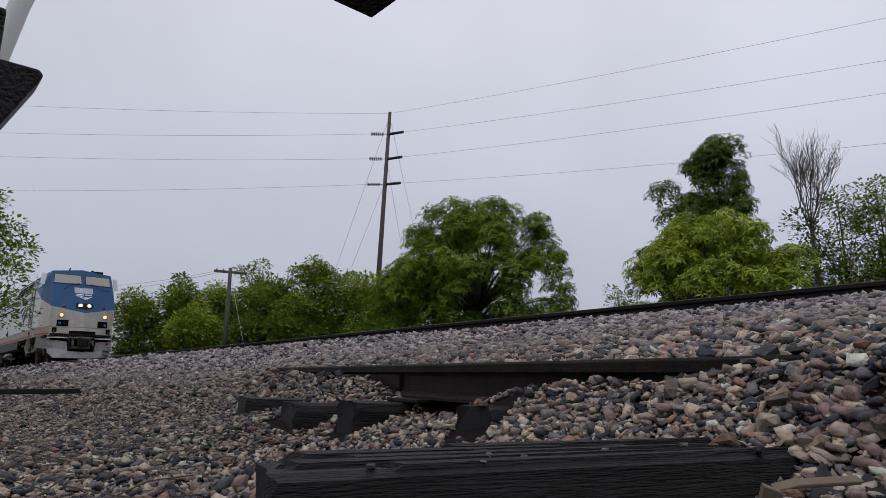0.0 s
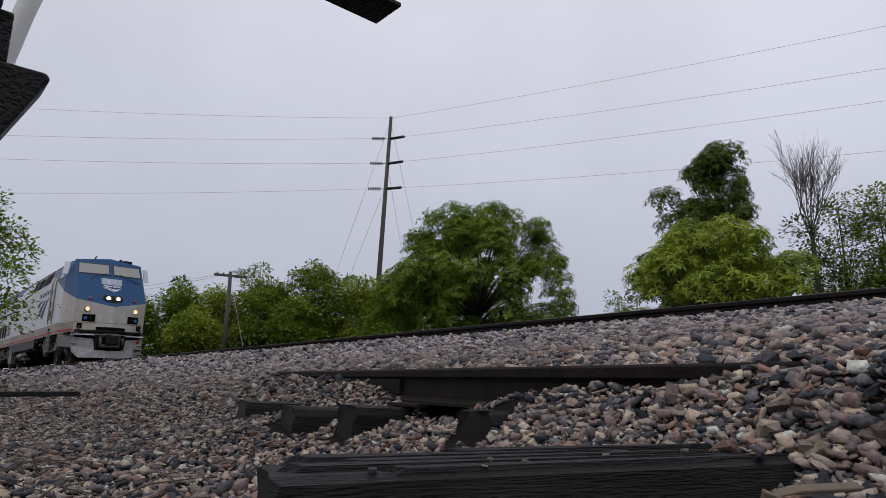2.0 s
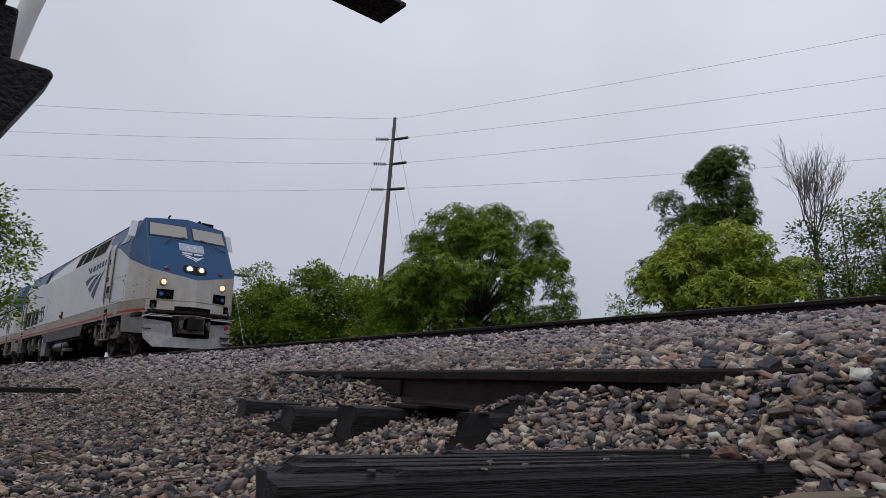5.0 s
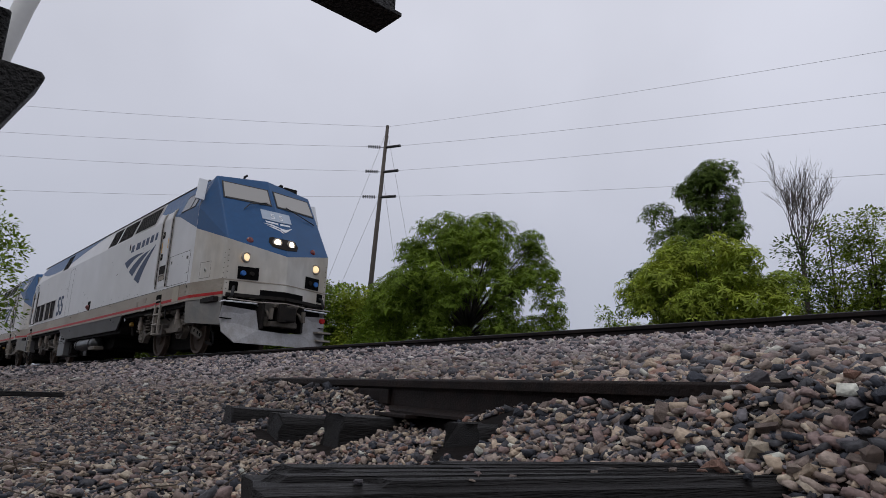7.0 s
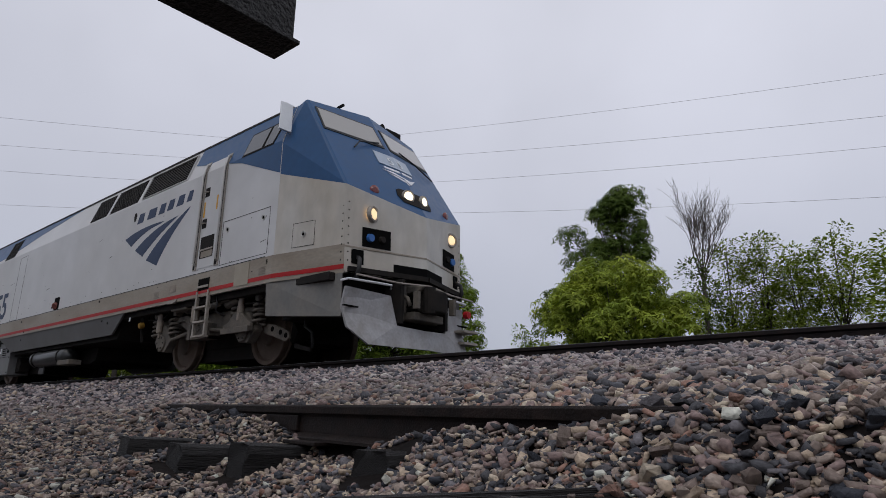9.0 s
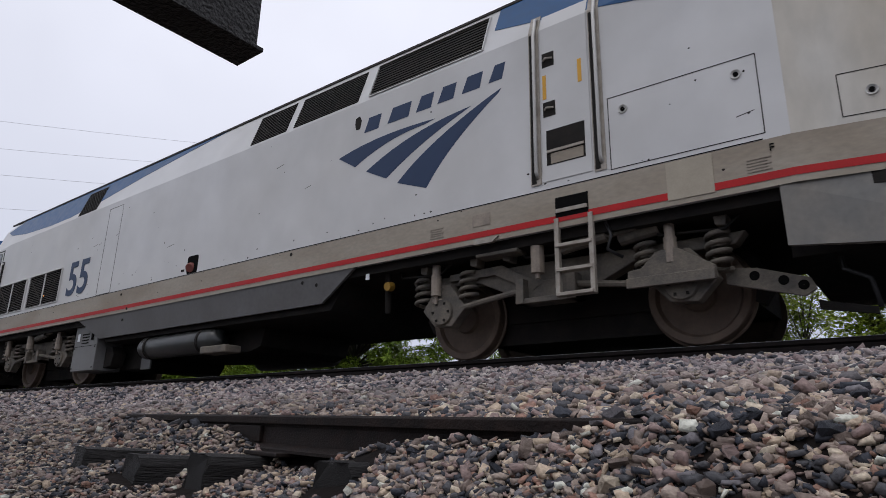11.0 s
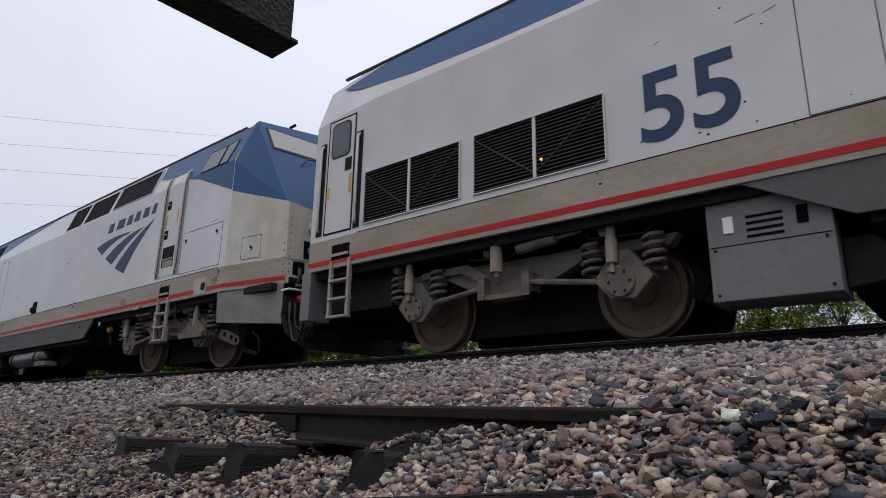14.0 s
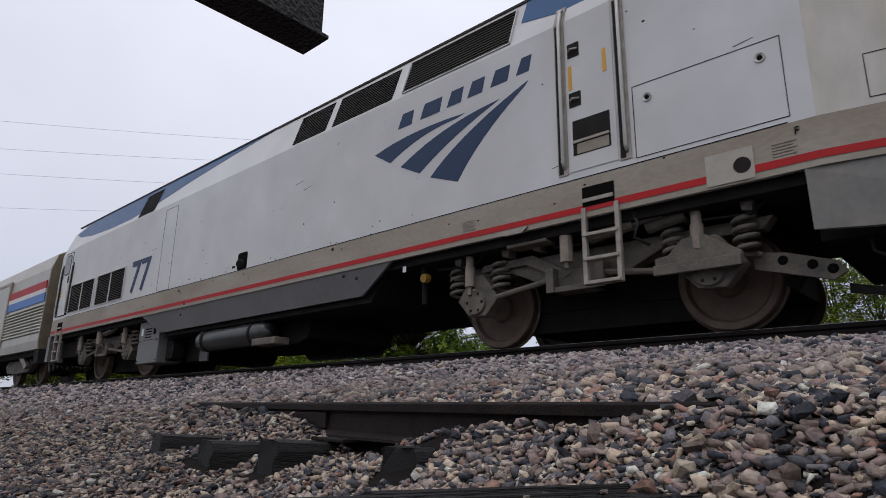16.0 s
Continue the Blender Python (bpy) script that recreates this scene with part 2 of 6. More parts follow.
L_MID = leaf_mat("leaves_mid_green", (0.20, 0.285, 0.032), (0.11, 0.175, 0.026))
L_DARK = leaf_mat("leaves_dark_green", (0.115, 0.17, 0.03), (0.07, 0.115, 0.025))
L_YELLOW = leaf_mat("leaves_yellow_green", (0.34, 0.40, 0.05), (0.21, 0.29, 0.045))
L_BUSH = leaf_mat("leaves_bush_green", (0.225, 0.285, 0.036), (0.12, 0.175, 0.028))


def glass(name, tint, rough=0.05):
    m = bpy.data.materials.new(name)
    m.use_nodes = True
    b = m.node_tree.nodes["Principled BSDF"]
    b.inputs["Base Color"].default_value = (*tint, 1)
    b.inputs["Roughness"].default_value = rough
    b.inputs["Specular IOR Level"].default_value = 0.7
    return m


def glow(name, colour, power):
    m = bpy.data.materials.new(name)
    m.use_nodes = True
    b = m.node_tree.nodes["Principled BSDF"]
    b.inputs["Base Color"].default_value = (*colour, 1)
    b.inputs["Emission Color"].default_value = (*colour, 1)
    b.inputs["Emission Strength"].default_value = power
    return m


M_GLASS = glass("cab_window_glass", (0.03, 0.035, 0.04))
# pale opaque tint stands in for sky reflected in the windshield
M_SCREEN = glass("windshield_sky_tint", (0.30, 0.29, 0.27), 0.15)
M_LAMP = glow("headlight_lit", (1.0, 0.88, 0.66), 1.7)
M_DITCH = glow("ditch_light_lit", (1.0, 0.74, 0.42), 0.85)
M_LENS = glass("unlit_lamp_lens", (0.35, 0.36, 0.38))
M_MARKER = glass("red_marker_lens", (0.14, 0.01, 0.01))
M_BOARD = mat("number_board_grey", (0.36, 0.42, 0.5), 0.4, amount=0.2)
M_PALE = mat("pale_marking_paint", (0.7, 0.72, 0.74), 0.45, amount=0.2)


# ---- mesh helpers ----
class Build:
    """Collects vertices and faces of one mesh."""

    def __init__(self):
        self.v, self.f = [], []

    def add(self, verts, faces):
        o = len(self.v)
        self.v += [tuple(p) for p in verts]
        self.f += [tuple(i + o for i in f) for f in faces]
        return self

    def box(self, x0, x1, y0, y1, z0, z1, m=None):
        vs = [Vector((x, y, z)) for x in (x0, x1) for y in (y0, y1) for z in (z0, z1)]
        if m:
            vs = [m @ p for p in vs]
        return self.add(vs, [(0, 1, 3, 2), (4, 6, 7, 5), (0, 4, 5, 1), (2, 3, 7, 6), (0, 2, 6, 4), (1, 5, 7, 3)])

    def prism(self, outline, lo, hi):
        """outline: (x, z) points; solid between y = lo and y = hi."""
        n = len(outline)
        vs = [(x, lo, z) for x, z in outline] + [(x, hi, z) for x, z in outline]
        fs = [tuple(range(n)), tuple(range(2 * n - 1, n - 1, -1))]
        fs += [(i, i + n, (i + 1) % n + n, (i + 1) % n) for i in range(n)]
        return self.add(vs, fs)

    def sweep(self, section, path):
        """section: points (y, z) given per station as lists; path: x of each station."""
        n = len(section[0])
        vs = [(x, y, z) for x, s in zip(path, section) for y, z in s]
        fs = [(k * n + i, k * n + (i + 1) % n, (k + 1) * n + (i + 1) % n, (k + 1) * n + i) for k in range(len(path) - 1) for i in range(n)]
        fs += [tuple(range(n - 1, -1, -1)), tuple(range((len(path) - 1) * n, len(path) * n))]
        return self.add(vs, fs)

    def tube(self, pts, r, seg=8, r2=None):
        pts = [Vector(p) for p in pts]
        rings = []
        for i, p in enumerate(pts):
            d = (pts[min(i + 1, len(pts) - 1)] - pts[max(i - 1, 0)]).normalized()
            a = d.orthogonal().normalized() if i == 0 else (rings[-1][1] - d * rings[-1][1].dot(d)).normalized()
            rings.append((p, a, d.cross(a)))
        n = len(pts)
        vs, fs = [], []
        for i, (p, a, b) in enumerate(rings):
            rr = r if r2 is None else r + (r2 - r) * i / max(1, n - 1)
            vs += [p + rr * (math.cos(2 * math.pi * k / seg) * a + math.sin(2 * math.pi * k / seg) * b) for k in range(seg)]
        for i in range(n - 1):
            fs += [(i * seg + k, i * seg + (k + 1) % seg, (i + 1) * seg + (k + 1) % seg, (i + 1) * seg + k) for k in range(seg)]
        fs += [tuple(range(seg - 1, -1, -1)), tuple(range((n - 1) * seg, n * seg))]
        return self.add(vs, fs)

    def lathe(self, profile, m=None, seg=32):
        """profile: (radius, along) points turned about the y axis."""
        n = len(profile)
        vs = []
        for k in range(seg):
            a = 2 * math.pi * k / seg
            vs += [Vector((r * math.cos(a), y, r * math.sin(a))) for r, y in profile]
        if m:
            vs = [m @ p for p in vs]
        fs = [(k * n + i, k * n + i + 1, ((k + 1) % seg) * n + i + 1, ((k + 1) % seg) * n + i) for k in range(seg) for i in range(n - 1)]
        return self.add(vs, fs)

    def mesh(self, name, smooth=False):
        me = bpy.data.meshes.new(name)
        me.from_pydata([tuple(p) for p in self.v], [], self.f)
        bm = bmesh.new()
        bm.from_mesh(me)
        bmesh.ops.recalc_face_normals(bm, faces=bm.faces)
        bm.to_mesh(me)
        bm.free()
        if smooth:
            me.polygons.foreach_set("use_smooth", [True] * len(me.polygons))
        return me


def part(name, b, material, parent=None, label="", smooth=False, bevel=0.0):
    me = b.mesh(name, smooth) if isinstance(b, Build) else b
    if not me.materials:
        me.materials.append(material)
    ob = new(name, me)
    ob.parent = parent
    if bevel:
        mod = ob.modifiers.new("bevel", 'BEVEL')
        mod.width, mod.segments, mod.limit_method = bevel, 2, 'ANGLE'
    if label:
        ob["label"] = label
    return ob


def empty(name, label, category, m=None, group="", kind=""):
    e = tagged(new(name), label, category, group, kind)
    if m:
        e.matrix_world = m
    return e


def lettering(name, body, size, m, material, parent, stretch=1.0, shear=0.0, bold=0.0):
    """Flat text as a thin mesh on a surface; it reads along m's x axis and stands along its y axis."""
    cu = bpy.data.curves.new(name, 'FONT')
    cu.body, cu.size, cu.shear, cu.extrude, cu.offset = body, size, shear, 0.003, bold
    tmp = bpy.data.objects.new(name, cu)
    me = bpy.data.meshes.new_from_object(tmp)
    bpy.data.objects.remove(tmp)
    me.transform(m @ Matrix.Diagonal((stretch, 1, 1, 1)))
    me.materials.clear()
    me.materials.append(material)
    return part(name, me, material, parent)


# ---- ground ----
TRACK_Y, RAIL_Z = 7.28, 0.855


def siding_y(x):
    return 2.57 - 0.2197 * (x + 5.19)


def ground_z(x, y):
    """Height of the gravel: low by the old siding, rising to the shoulder of the main track."""
    yr = siding_y(min(max(x, -9.0), 1.5))
    hollow = math.exp(-((x + 2.15) / 0.42) ** 2)
    q = y - yr
    front = float(np.interp(q, [-2.5, -1.4, -0.9, -0.45, -0.28, -0.07, 0.1, 0.25],
                            [-0.36, -0.345, -0.315, -0.27, -0.205, -0.035, -0.005, 0.04]))
    bury = 0.7 * min(1, max(0, (x + 0.9) / 0.35)) + min(1, max(0, (-3.6 - x) / 1.3))
    front += 0.06 * bury * math.exp(-(q / 0.17) ** 2)
    front -= 0.13 * hollow * math.exp(-((q + 0.06) / 0.16) ** 2)
    front += 0.075 * min(1, max(0, (-2.68 - x) / 0.5)) * math.exp(-((q + 0.5) / 0.4) ** 2)
    if x < -4.5:
        k = min(1, (-4.5 - x) / 2.5)
        soft_bank = float(np.interp(q, [-3, -1.5, 0, 0.3], [-0.36, -0.26, 0.02, 0.06]))
        front = front * (1 - k) + soft_bank * k
    if y > yr + 0.25:
        w = (y - yr - 0.25) / max(0.1, 5.75 - yr - 0.25)
        front = float(np.interp(y, [5.75, 6.2, 8.4, 9.0, 11.5, 14], [0.62, 0.665, 0.665, 0.6, -0.3, -0.1])) if w > 1 else 0.045 + (0.62 - 0.045) * w ** 0.95
    if y < 14:
        front += 0.025 * noise.noise(Vector((x * 0.9, y * 0.9, 0.3))) * (0.3 if 6.1 < y < 8.6 else 1)
    return front


def spaced(lo, hi, step, far):
    a = list(np.arange(lo, hi + 1e-6, step))
    s, x = step, lo
    left = []
    while x > -far:
        s *= 1.45
        x -= s
        left.append(x)
    s, x = step, hi
    right = []
    while x < far:
        s *= 1.45
        x += s
        right.append(x)
    return left[::-1] + a + right


gx, gy = spaced(-9, 2, 0.06, 2500), spaced(-0.6, 7, 0.05, 2500)
gv = [(x, y, ground_z(x, y)) for x in gx for y in gy]
ny = len(gy)
gf = [(i * ny + j, (i + 1) * ny + j, (i + 1) * ny + j + 1, i * ny + j + 1) for i in range(len(gx) - 1) for j in range(ny - 1)]
g_me = bpy.data.meshes.new("ground")
g_me.from_pydata(gv, [], gf)
g_me.polygons.foreach_set("use_smooth", [True] * len(gf))
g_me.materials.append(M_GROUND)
ground = tagged(new("ground", g_me), "near-black gravel bed sloping up to the track, shade between stones in its colour", "ground", kind="structure")


# ---- rails and ties ----
def rail_section(h=0.185):
    half = [(0.076, 0), (0.076, 0.012), (0.012, 0.032), (0.009, h - 0.055), (0.036, h - 0.04), (0.037, h - 0.008), (0.030, h)]
    return [(y, z) for y, z in half] + [(-y, z) for y, z in half[::-1]]


main_track = empty("main_track", "worn steel running rails on dark timber ties in grey ballast", "railway track", kind="structure")
for y in (TRACK_Y - 0.755, TRACK_Y + 0.755):
    s = rail_section()
    xs = [-400, -60, 60, 300]
    r_ob = part("rail", Build().sweep([[(y + a, RAIL_Z - 0.185 + z) for a, z in s]] * 4, xs), M_RAIL, main_track)
    part("rail_top", Build().box(-400, 300, y - 0.026, y + 0.026, RAIL_Z - 0.002, RAIL_Z + 0.002), M_RAILTOP, r_ob, "polished running surface of the rail")
tie_me = Build().box(-0.115, 0.115, -1.3, 1.3, -0.18, 0).mesh("tie")
for k in range(90):
    t_ob = part("tie", tie_me, M_TIE2, main_track)
    t_ob.location = (-36 + 0.52 * k, TRACK_Y, 0.676)
for k in range(40):
    p_ob = part("tie_plate", (plate_me := Build().box(-0.1, 0.1, -0.17, 0.17, 0, 0.012).mesh("tie_plate")) if k == 0 else plate_me, M_RUST, main_track)
    p_ob.location = (-15.2 + 0.52 * k, TRACK_Y - 0.755, 0.676)

sid_a = math.atan2(-0.98, 4.46)
siding_rail = empty("siding_rail", "rusty brown siding rail half buried in gravel", "rail")
rs = rail_section(0.16)
head_s = [(a, z - 0.16) for a, z in rs if z > 0.1 and abs(a) > 0.02]
foot_h = [(0.076, -0.16), (0.076, -0.148), (0.012, -0.128), (0.009, -0.055), (0.014, -0.036)]
foot_s = foot_h + [(-a, z) for a, z in foot_h[::-1]]
part("rail_head", Build().sweep([head_s, head_s], [-2.35, 2.5]), M_RUST, siding_rail, "worn brown rail head", bevel=0.002)
part("rail_web", Build().sweep([foot_s, foot_s], [-2.35, 2.5]), M_RUST, siding_rail)
part("joint_bar", Build().box(-0.35, 0.35, -0.03, -0.010, -0.125, -0.05), M_RUST, siding_rail, bevel=0.004)
part("tie_plate", Build().box(0.42, 0.75, -0.13, 0.13, -0.175, -0.158), M_RUST, siding_rail, bevel=0.004)
siding_rail.matrix_world = pose(-2.96, 2.08, 0.066, 0, 0.64, math.degrees(sid_a))


def old_tie(length, worn):
    """A split, weathered tie: 0.23 wide, 0.18 high, its end at the origin, running along +y."""
    bm = bmesh.new()
    n = 26
    rnd = random.Random(worn)
    W, H = 6, 4
    ring = [(-0.115 + 0.23 * i / W, 0.0) for i in range(W)] + [(0.115, -0.18 * i / H) for i in range(H)] + \
           [(0.115 - 0.23 * i / W, -0.18) for i in range(W)] + [(-0.115, -0.18 + 0.18 * i / H) for i in range(H)]
    rows = []
    groove = [rnd.choice((rnd.uniform(-0.012, 0.004), rnd.uniform(-0.035, 0.0))) for _ in ring]
    for k in range(n + 1):
        y = length * k / n
        row = []
        for i, (x, z) in enumerate(ring):
            d = groove[i] * (0.6 + 0.8 * noise.noise(Vector((i * 3.1, y * 2.5, worn)))) + 0.010 * noise.noise(Vector((x * 14, y * 4, z * 14 + worn)))
            edge = 0.012 if (abs(abs(x) - 0.115) < 1e-6 and (abs(z) < 1e-6 or abs(z + 0.18) < 1e-6)) else 0
            s = 1 - edge / 0.115 + d * 2.5
            row.append(bm.verts.new((x * s, y + (rnd.uniform(-0.012, 0.012) if k in (0, n) else 0), -0.09 + (z + 0.09) * s)))
        rows.append(row)
    m = len(ring)
    for k in range(n):
        for i in range(m):
            bm.faces.new((rows[k][i], rows[k][(i + 1) % m], rows[k + 1][(i + 1) % m], rows[k + 1][i]))
    bm.faces.new(rows[0])
    bm.faces.new(rows[n][::-1])
    bmesh.ops.recalc_face_normals(bm, faces=bm.faces)
    me = bpy.data.meshes.new("old_tie")
    bm.to_mesh(me)
    bm.free()
    return me


OLD_TIES = [
    (-2.54, 1.61, -0.106, -13, 2.2, "black weathered tie end sticking out of gravel under the siding rail"),
    (-2.97, 1.55, -0.122, -13, 2.2, "black split tie end sticking out of gravel"),
    (-3.66, 1.62, -0.110, -13, 2.0, "short black tie end nearly buried in gravel"),
    (-1.66, 1.56, -0.104, -8, 1.8, "black tie end half covered by gravel"),
]
for i, (x, y, z, a, ln, lab) in enumerate(OLD_TIES):
    t_ob = tagged(part("old_tie", old_tie(ln, 3 + i), M_TIE), lab, "railway tie", "old ties of the siding")
    t_ob.matrix_world = pose(x, y, z, -2.5 if i < 3 else 0, 0, a)
near_tie = tagged(part("old_tie", old_tie(1.9, 21), M_TIE), "long black weathered tie with deep grain lying in gravel", "railway tie", "old ties of the siding")
near_tie.matrix_world = pose(-0.98, 0.45, -0.152, 0.3, 0, -23)
for k, (sx, y0, y1, w, hgt) in enumerate(((-0.085, 0.02, 0.75, 0.022, 0.012), (-0.04, 0.10, 1.2, 0.016, 0.008), (0.02, 0.0, 0.9, 0.02, 0.010), (0.07, 0.15, 1.4, 0.018, 0.007), (-0.105, 0.3, 1.3, 0.012, 0.014))):
    sp = Build().add([(sx - w, y0, -0.01), (sx + w, y0 + 0.02, -0.01), (sx + w, y1, -0.01), (sx - w * 0.4, y1 + 0.05, -0.01), (sx - w * 0.5, y0 + 0.03, hgt), (sx + w * 0.6, y0 + 0.05, hgt * 0.7), (sx + w * 0.4, y1 - 0.1, hgt * 0.5), (sx, y1 - 0.06, hgt * 0.3)],
                     [(3, 2, 1, 0), (4, 5, 6, 7), (0, 1, 5, 4), (1, 2, 6, 5), (2, 3, 7, 6), (3, 0, 4, 7)])
    part("splinter", sp, M_TIE, near_tie)
side_plank = tagged(part("old_plank", Build().box(-0.06, 0.06, 0, 1.0, -0.05, 0), M_TIE, bevel=0.008), "dark weathered plank lying on the gravel", "plank")
side_plank.matrix_world = pose(-7.3, 0.6, -0.10, 0, 0, 10)

# ---- overhead steel and white pipe beside the camera ----
beam = empty("steel_beam", "black textured steel angle beam overhead, cut end", "steel beam")
part("flange", Build().box(-0.732, -0.672, -0.9, 0.452, 0.50, 0.506), M_BLACK, beam, bevel=0.001)
part("web", Build().box(-0.686, -0.680, -0.9, 0.446, 0.506, 0.68), M_BLACK, beam, bevel=0.001)
beam2 = empty("steel_bracket", "black textured steel bracket with a rolled lip", "steel beam")
lip_yz = [(0.094, 0.412), (0.10, 0.404), (0.052, 0.305), (-0.9, 0.305), (-0.9, 0.412)]
part("lip", Build().sweep([lip_yz, lip_yz], [-1.105, -1.035]), M_BLACK, beam2, bevel=0.004)
part("upright", Build().box(-1.10, -1.04, -0.9, 0.046, 0.412, 0.49), M_BLACK, beam2, bevel=0.004)
part("top_plate", Build().box(-1.10, -1.03, -0.9, 0.03, 0.49, 0.9), M_BLACK, beam2, bevel=0.004)
pipe = tagged(part("white_pipe", Build().tube([(-1.55, -0.02, -0.4), (-1.55, 0.02, 0.3), (-1.53, 0.10, 0.75), (-1.5, 0.2, 1.2)], 0.02, 14), M_WHITE, smooth=True), "white painted upright pipe behind the steel bracket", "pipe")
post = tagged(part("white_post", Build().tube([(-0.66, 0.03, -0.45), (-0.72, 0.015, -0.12)], 0.022, 14), M_WHITE, smooth=True), "short white plastic post in the gravel", "post")


# ---- loose stones ----
def stone_shape(seed):
    """A crushed stone about 2 across: two in three are split slabs with sharp edges, the others lumps."""
    rnd = random.Random(seed)
    bm = bmesh.new()
    sx, sy, sz = rnd.uniform(0.95, 1.4), rnd.uniform(0.65, 0.95), rnd.uniform(0.26, 0.52)
    if seed % 3:
        for cx in (-1, 1):
            for cy in (-1, 1):
                for cz in (-1, 1):
                    k = rnd.uniform(0.45, 1.0)
                    bm.verts.new((cx * sx * k * 0.9, cy * sy * rnd.uniform(0.45, 1.0), cz * sz * rnd.uniform(0.55, 1.0)))
        bm.verts.new((sx * rnd.uniform(0.8, 1.1), sy * rnd.uniform(-0.4, 0.4), sz * rnd.uniform(-0.3, 0.3)))
        bm.verts.new((sx * rnd.uniform(-0.4, 0.4), sy * rnd.uniform(0.8, 1.1), sz * rnd.uniform(-0.3, 0.3)))
    else:
        for _ in range(11):
            p = Vector([rnd.gauss(0, 1) for _ in range(3)]).normalized() * rnd.uniform(0.8, 1.05)
            bm.verts.new((p.x * sx * 0.85, p.y * sy, p.z * sz * 1.2))
    r = bmesh.ops.convex_hull(bm, input=bm.verts)
    bmesh.ops.delete(bm, geom=[e for e in r["geom_interior"] if isinstance(e, bmesh.types.BMVert)], context='VERTS')
    bmesh.ops.triangulate(bm, faces=bm.faces)
    bm.normal_update()
    v = np.array([p.co[:] for p in bm.verts])
    bm.verts.index_update()
    f = np.array([[q.index for q in fc.verts] for fc in bm.faces])
    bm.free()
    return v, f


SHAPES = [stone_shape(100 + i) for i in range(24)]
srng = np.random.default_rng(7)


def covered(x, y):
    """True where a tie or rail lies in the open."""
    q = y - siding_y(x)
    if abs(q) < 0.05 and -4.9 < x < -0.95:
        return True
    for tx, ty, tz, a, ln, _ in OLD_TIES + [(-0.98, 0.45, -0.152, -23, 2.4, "")]:
        ca, sa = math.cos(radians(a)), math.sin(radians(a))
        lx, ly = ca * (x - tx) + sa * (y - ty), -sa * (x - tx) + ca * (y - ty)
        lim = 0.80 if ln > 2.3 else 0.16
        if abs(lx) < 0.13 and -0.10 < ly < lim:
            return True
    return False


def scatter(x0, x1, y0, y1, per_m2, size, sink=0.25):
    n = int((x1 - x0) * (y1 - y0) * per_m2)
    out = []
    for x, y in zip(srng.uniform(x0, x1, n), srng.uniform(y0, y1, n)):
        if 6.35 < y < 6.66 or covered(x, y):
            continue
        s = size * min(1.9, float(np.exp(srng.normal(0, 0.38))))
        out.append((x, y, ground_z(x, y) + s * (0.45 - sink * srng.uniform(0.2, 1.6) + srng.uniform(-0.7, 0.6)), s))
    return out


def joined_stones(name, items, label):
    vs, fs, o = [], [], 0
    for x, y, z, s in items:
        v, f = SHAPES[srng.integers(len(SHAPES))]
        e = Euler((srng.normal(0, 0.42), srng.normal(0, 0.42), srng.uniform(0, 6.28))).to_matrix()
        vs.append((v * s) @ np.array(e).T + (x, y, z))
        fs.append(f + o)
        o += len(v)
    me = bpy.data.meshes.new(name)
    v, f = np.concatenate(vs), np.concatenate(fs)
    me.vertices.add(len(v))
    me.vertices.foreach_set("co", v.ravel())
    me.loops.add(f.size)
    me.loops.foreach_set("vertex_index", f.ravel().astype(np.int32))
    me.polygons.add(len(f))
    me.polygons.foreach_set("loop_start", np.arange(0, f.size, 3, dtype=np.int32))
    me.update(calc_edges=True)
    me.materials.append(M_STONE)
    return tagged(new(name, me), label, "gravel", kind="stuff")


near_stones = (scatter(-1.9, 0.2, 0.95, 2.1, 3200, 0.0125, 0.05) + scatter(-2.4, 0.3, 0.25, 2.2, 3400, 0.0112) + scatter(-1.9, 0.3, 0.3, 2.3, 420, 0.0165, 0.0)
               + [s for s in scatter(-3.2, 0.2, 1.1, 2.4, 3400, 0.0125) if -0.42 < s[1] - siding_y(s[0]) < -0.11])
picked = [s for s in near_stones if -1.7 < s[0] < 0.1 and 0.9 < s[1] < 1.9]
picked.sort(key=lambda s: -s[3])
picked = picked[:290]
chosen = set(picked)
joined_stones("gravel", [s for s in near_stones if s not in chosen] + scatter(-6, -2.4, 0.0, 2.6, 3000, 0.0122, 0.1) + scatter(-10, -6, 0.0, 3.0, 1500, 0.016, 0.1)
              + scatter(-18, -10, 0.0, 3.0, 300, 0.030) + scatter(0.3, 3.0, 0.6, 3.2, 300, 0.034), "loose damp brown and grey gravel stones")
joined_stones("ballast", scatter(-4, 1.5, 2.0, 4.2, 1700, 0.017, 0.0) + scatter(-7, 1.5, 4.2, 6.4, 1250, 0.021, 0.0) + scatter(-7, -4, 2.0, 4.2, 1250, 0.020, 0.0) + scatter(-14, -7, 2.6, 6.4, 700, 0.025, 0.0) + scatter(-22, -14, 2.6, 6.4, 240, 0.04) + scatter(-45, -22, 1.5, 6.4, 45, 0.06)
              + scatter(-14, 3, 6.66, 8.6, 60, 0.035) + scatter(1.5, 6, 2.5, 6.4, 150, 0.04), "crushed grey and pinkish ballast stones")
stone_meshes = []
for v, f in SHAPES:
    me = bpy.data.meshes.new("stone")
    me.from_pydata([tuple(map(float, p)) for p in v], [], [tuple(map(int, q)) for q in f])
    me.materials.append(M_STONE_ONE)
    stone_meshes.append(me)
heap = tagged(new("stone_heap"), "larger loose stones heaped beside the near tie", "gravel", kind="structure")
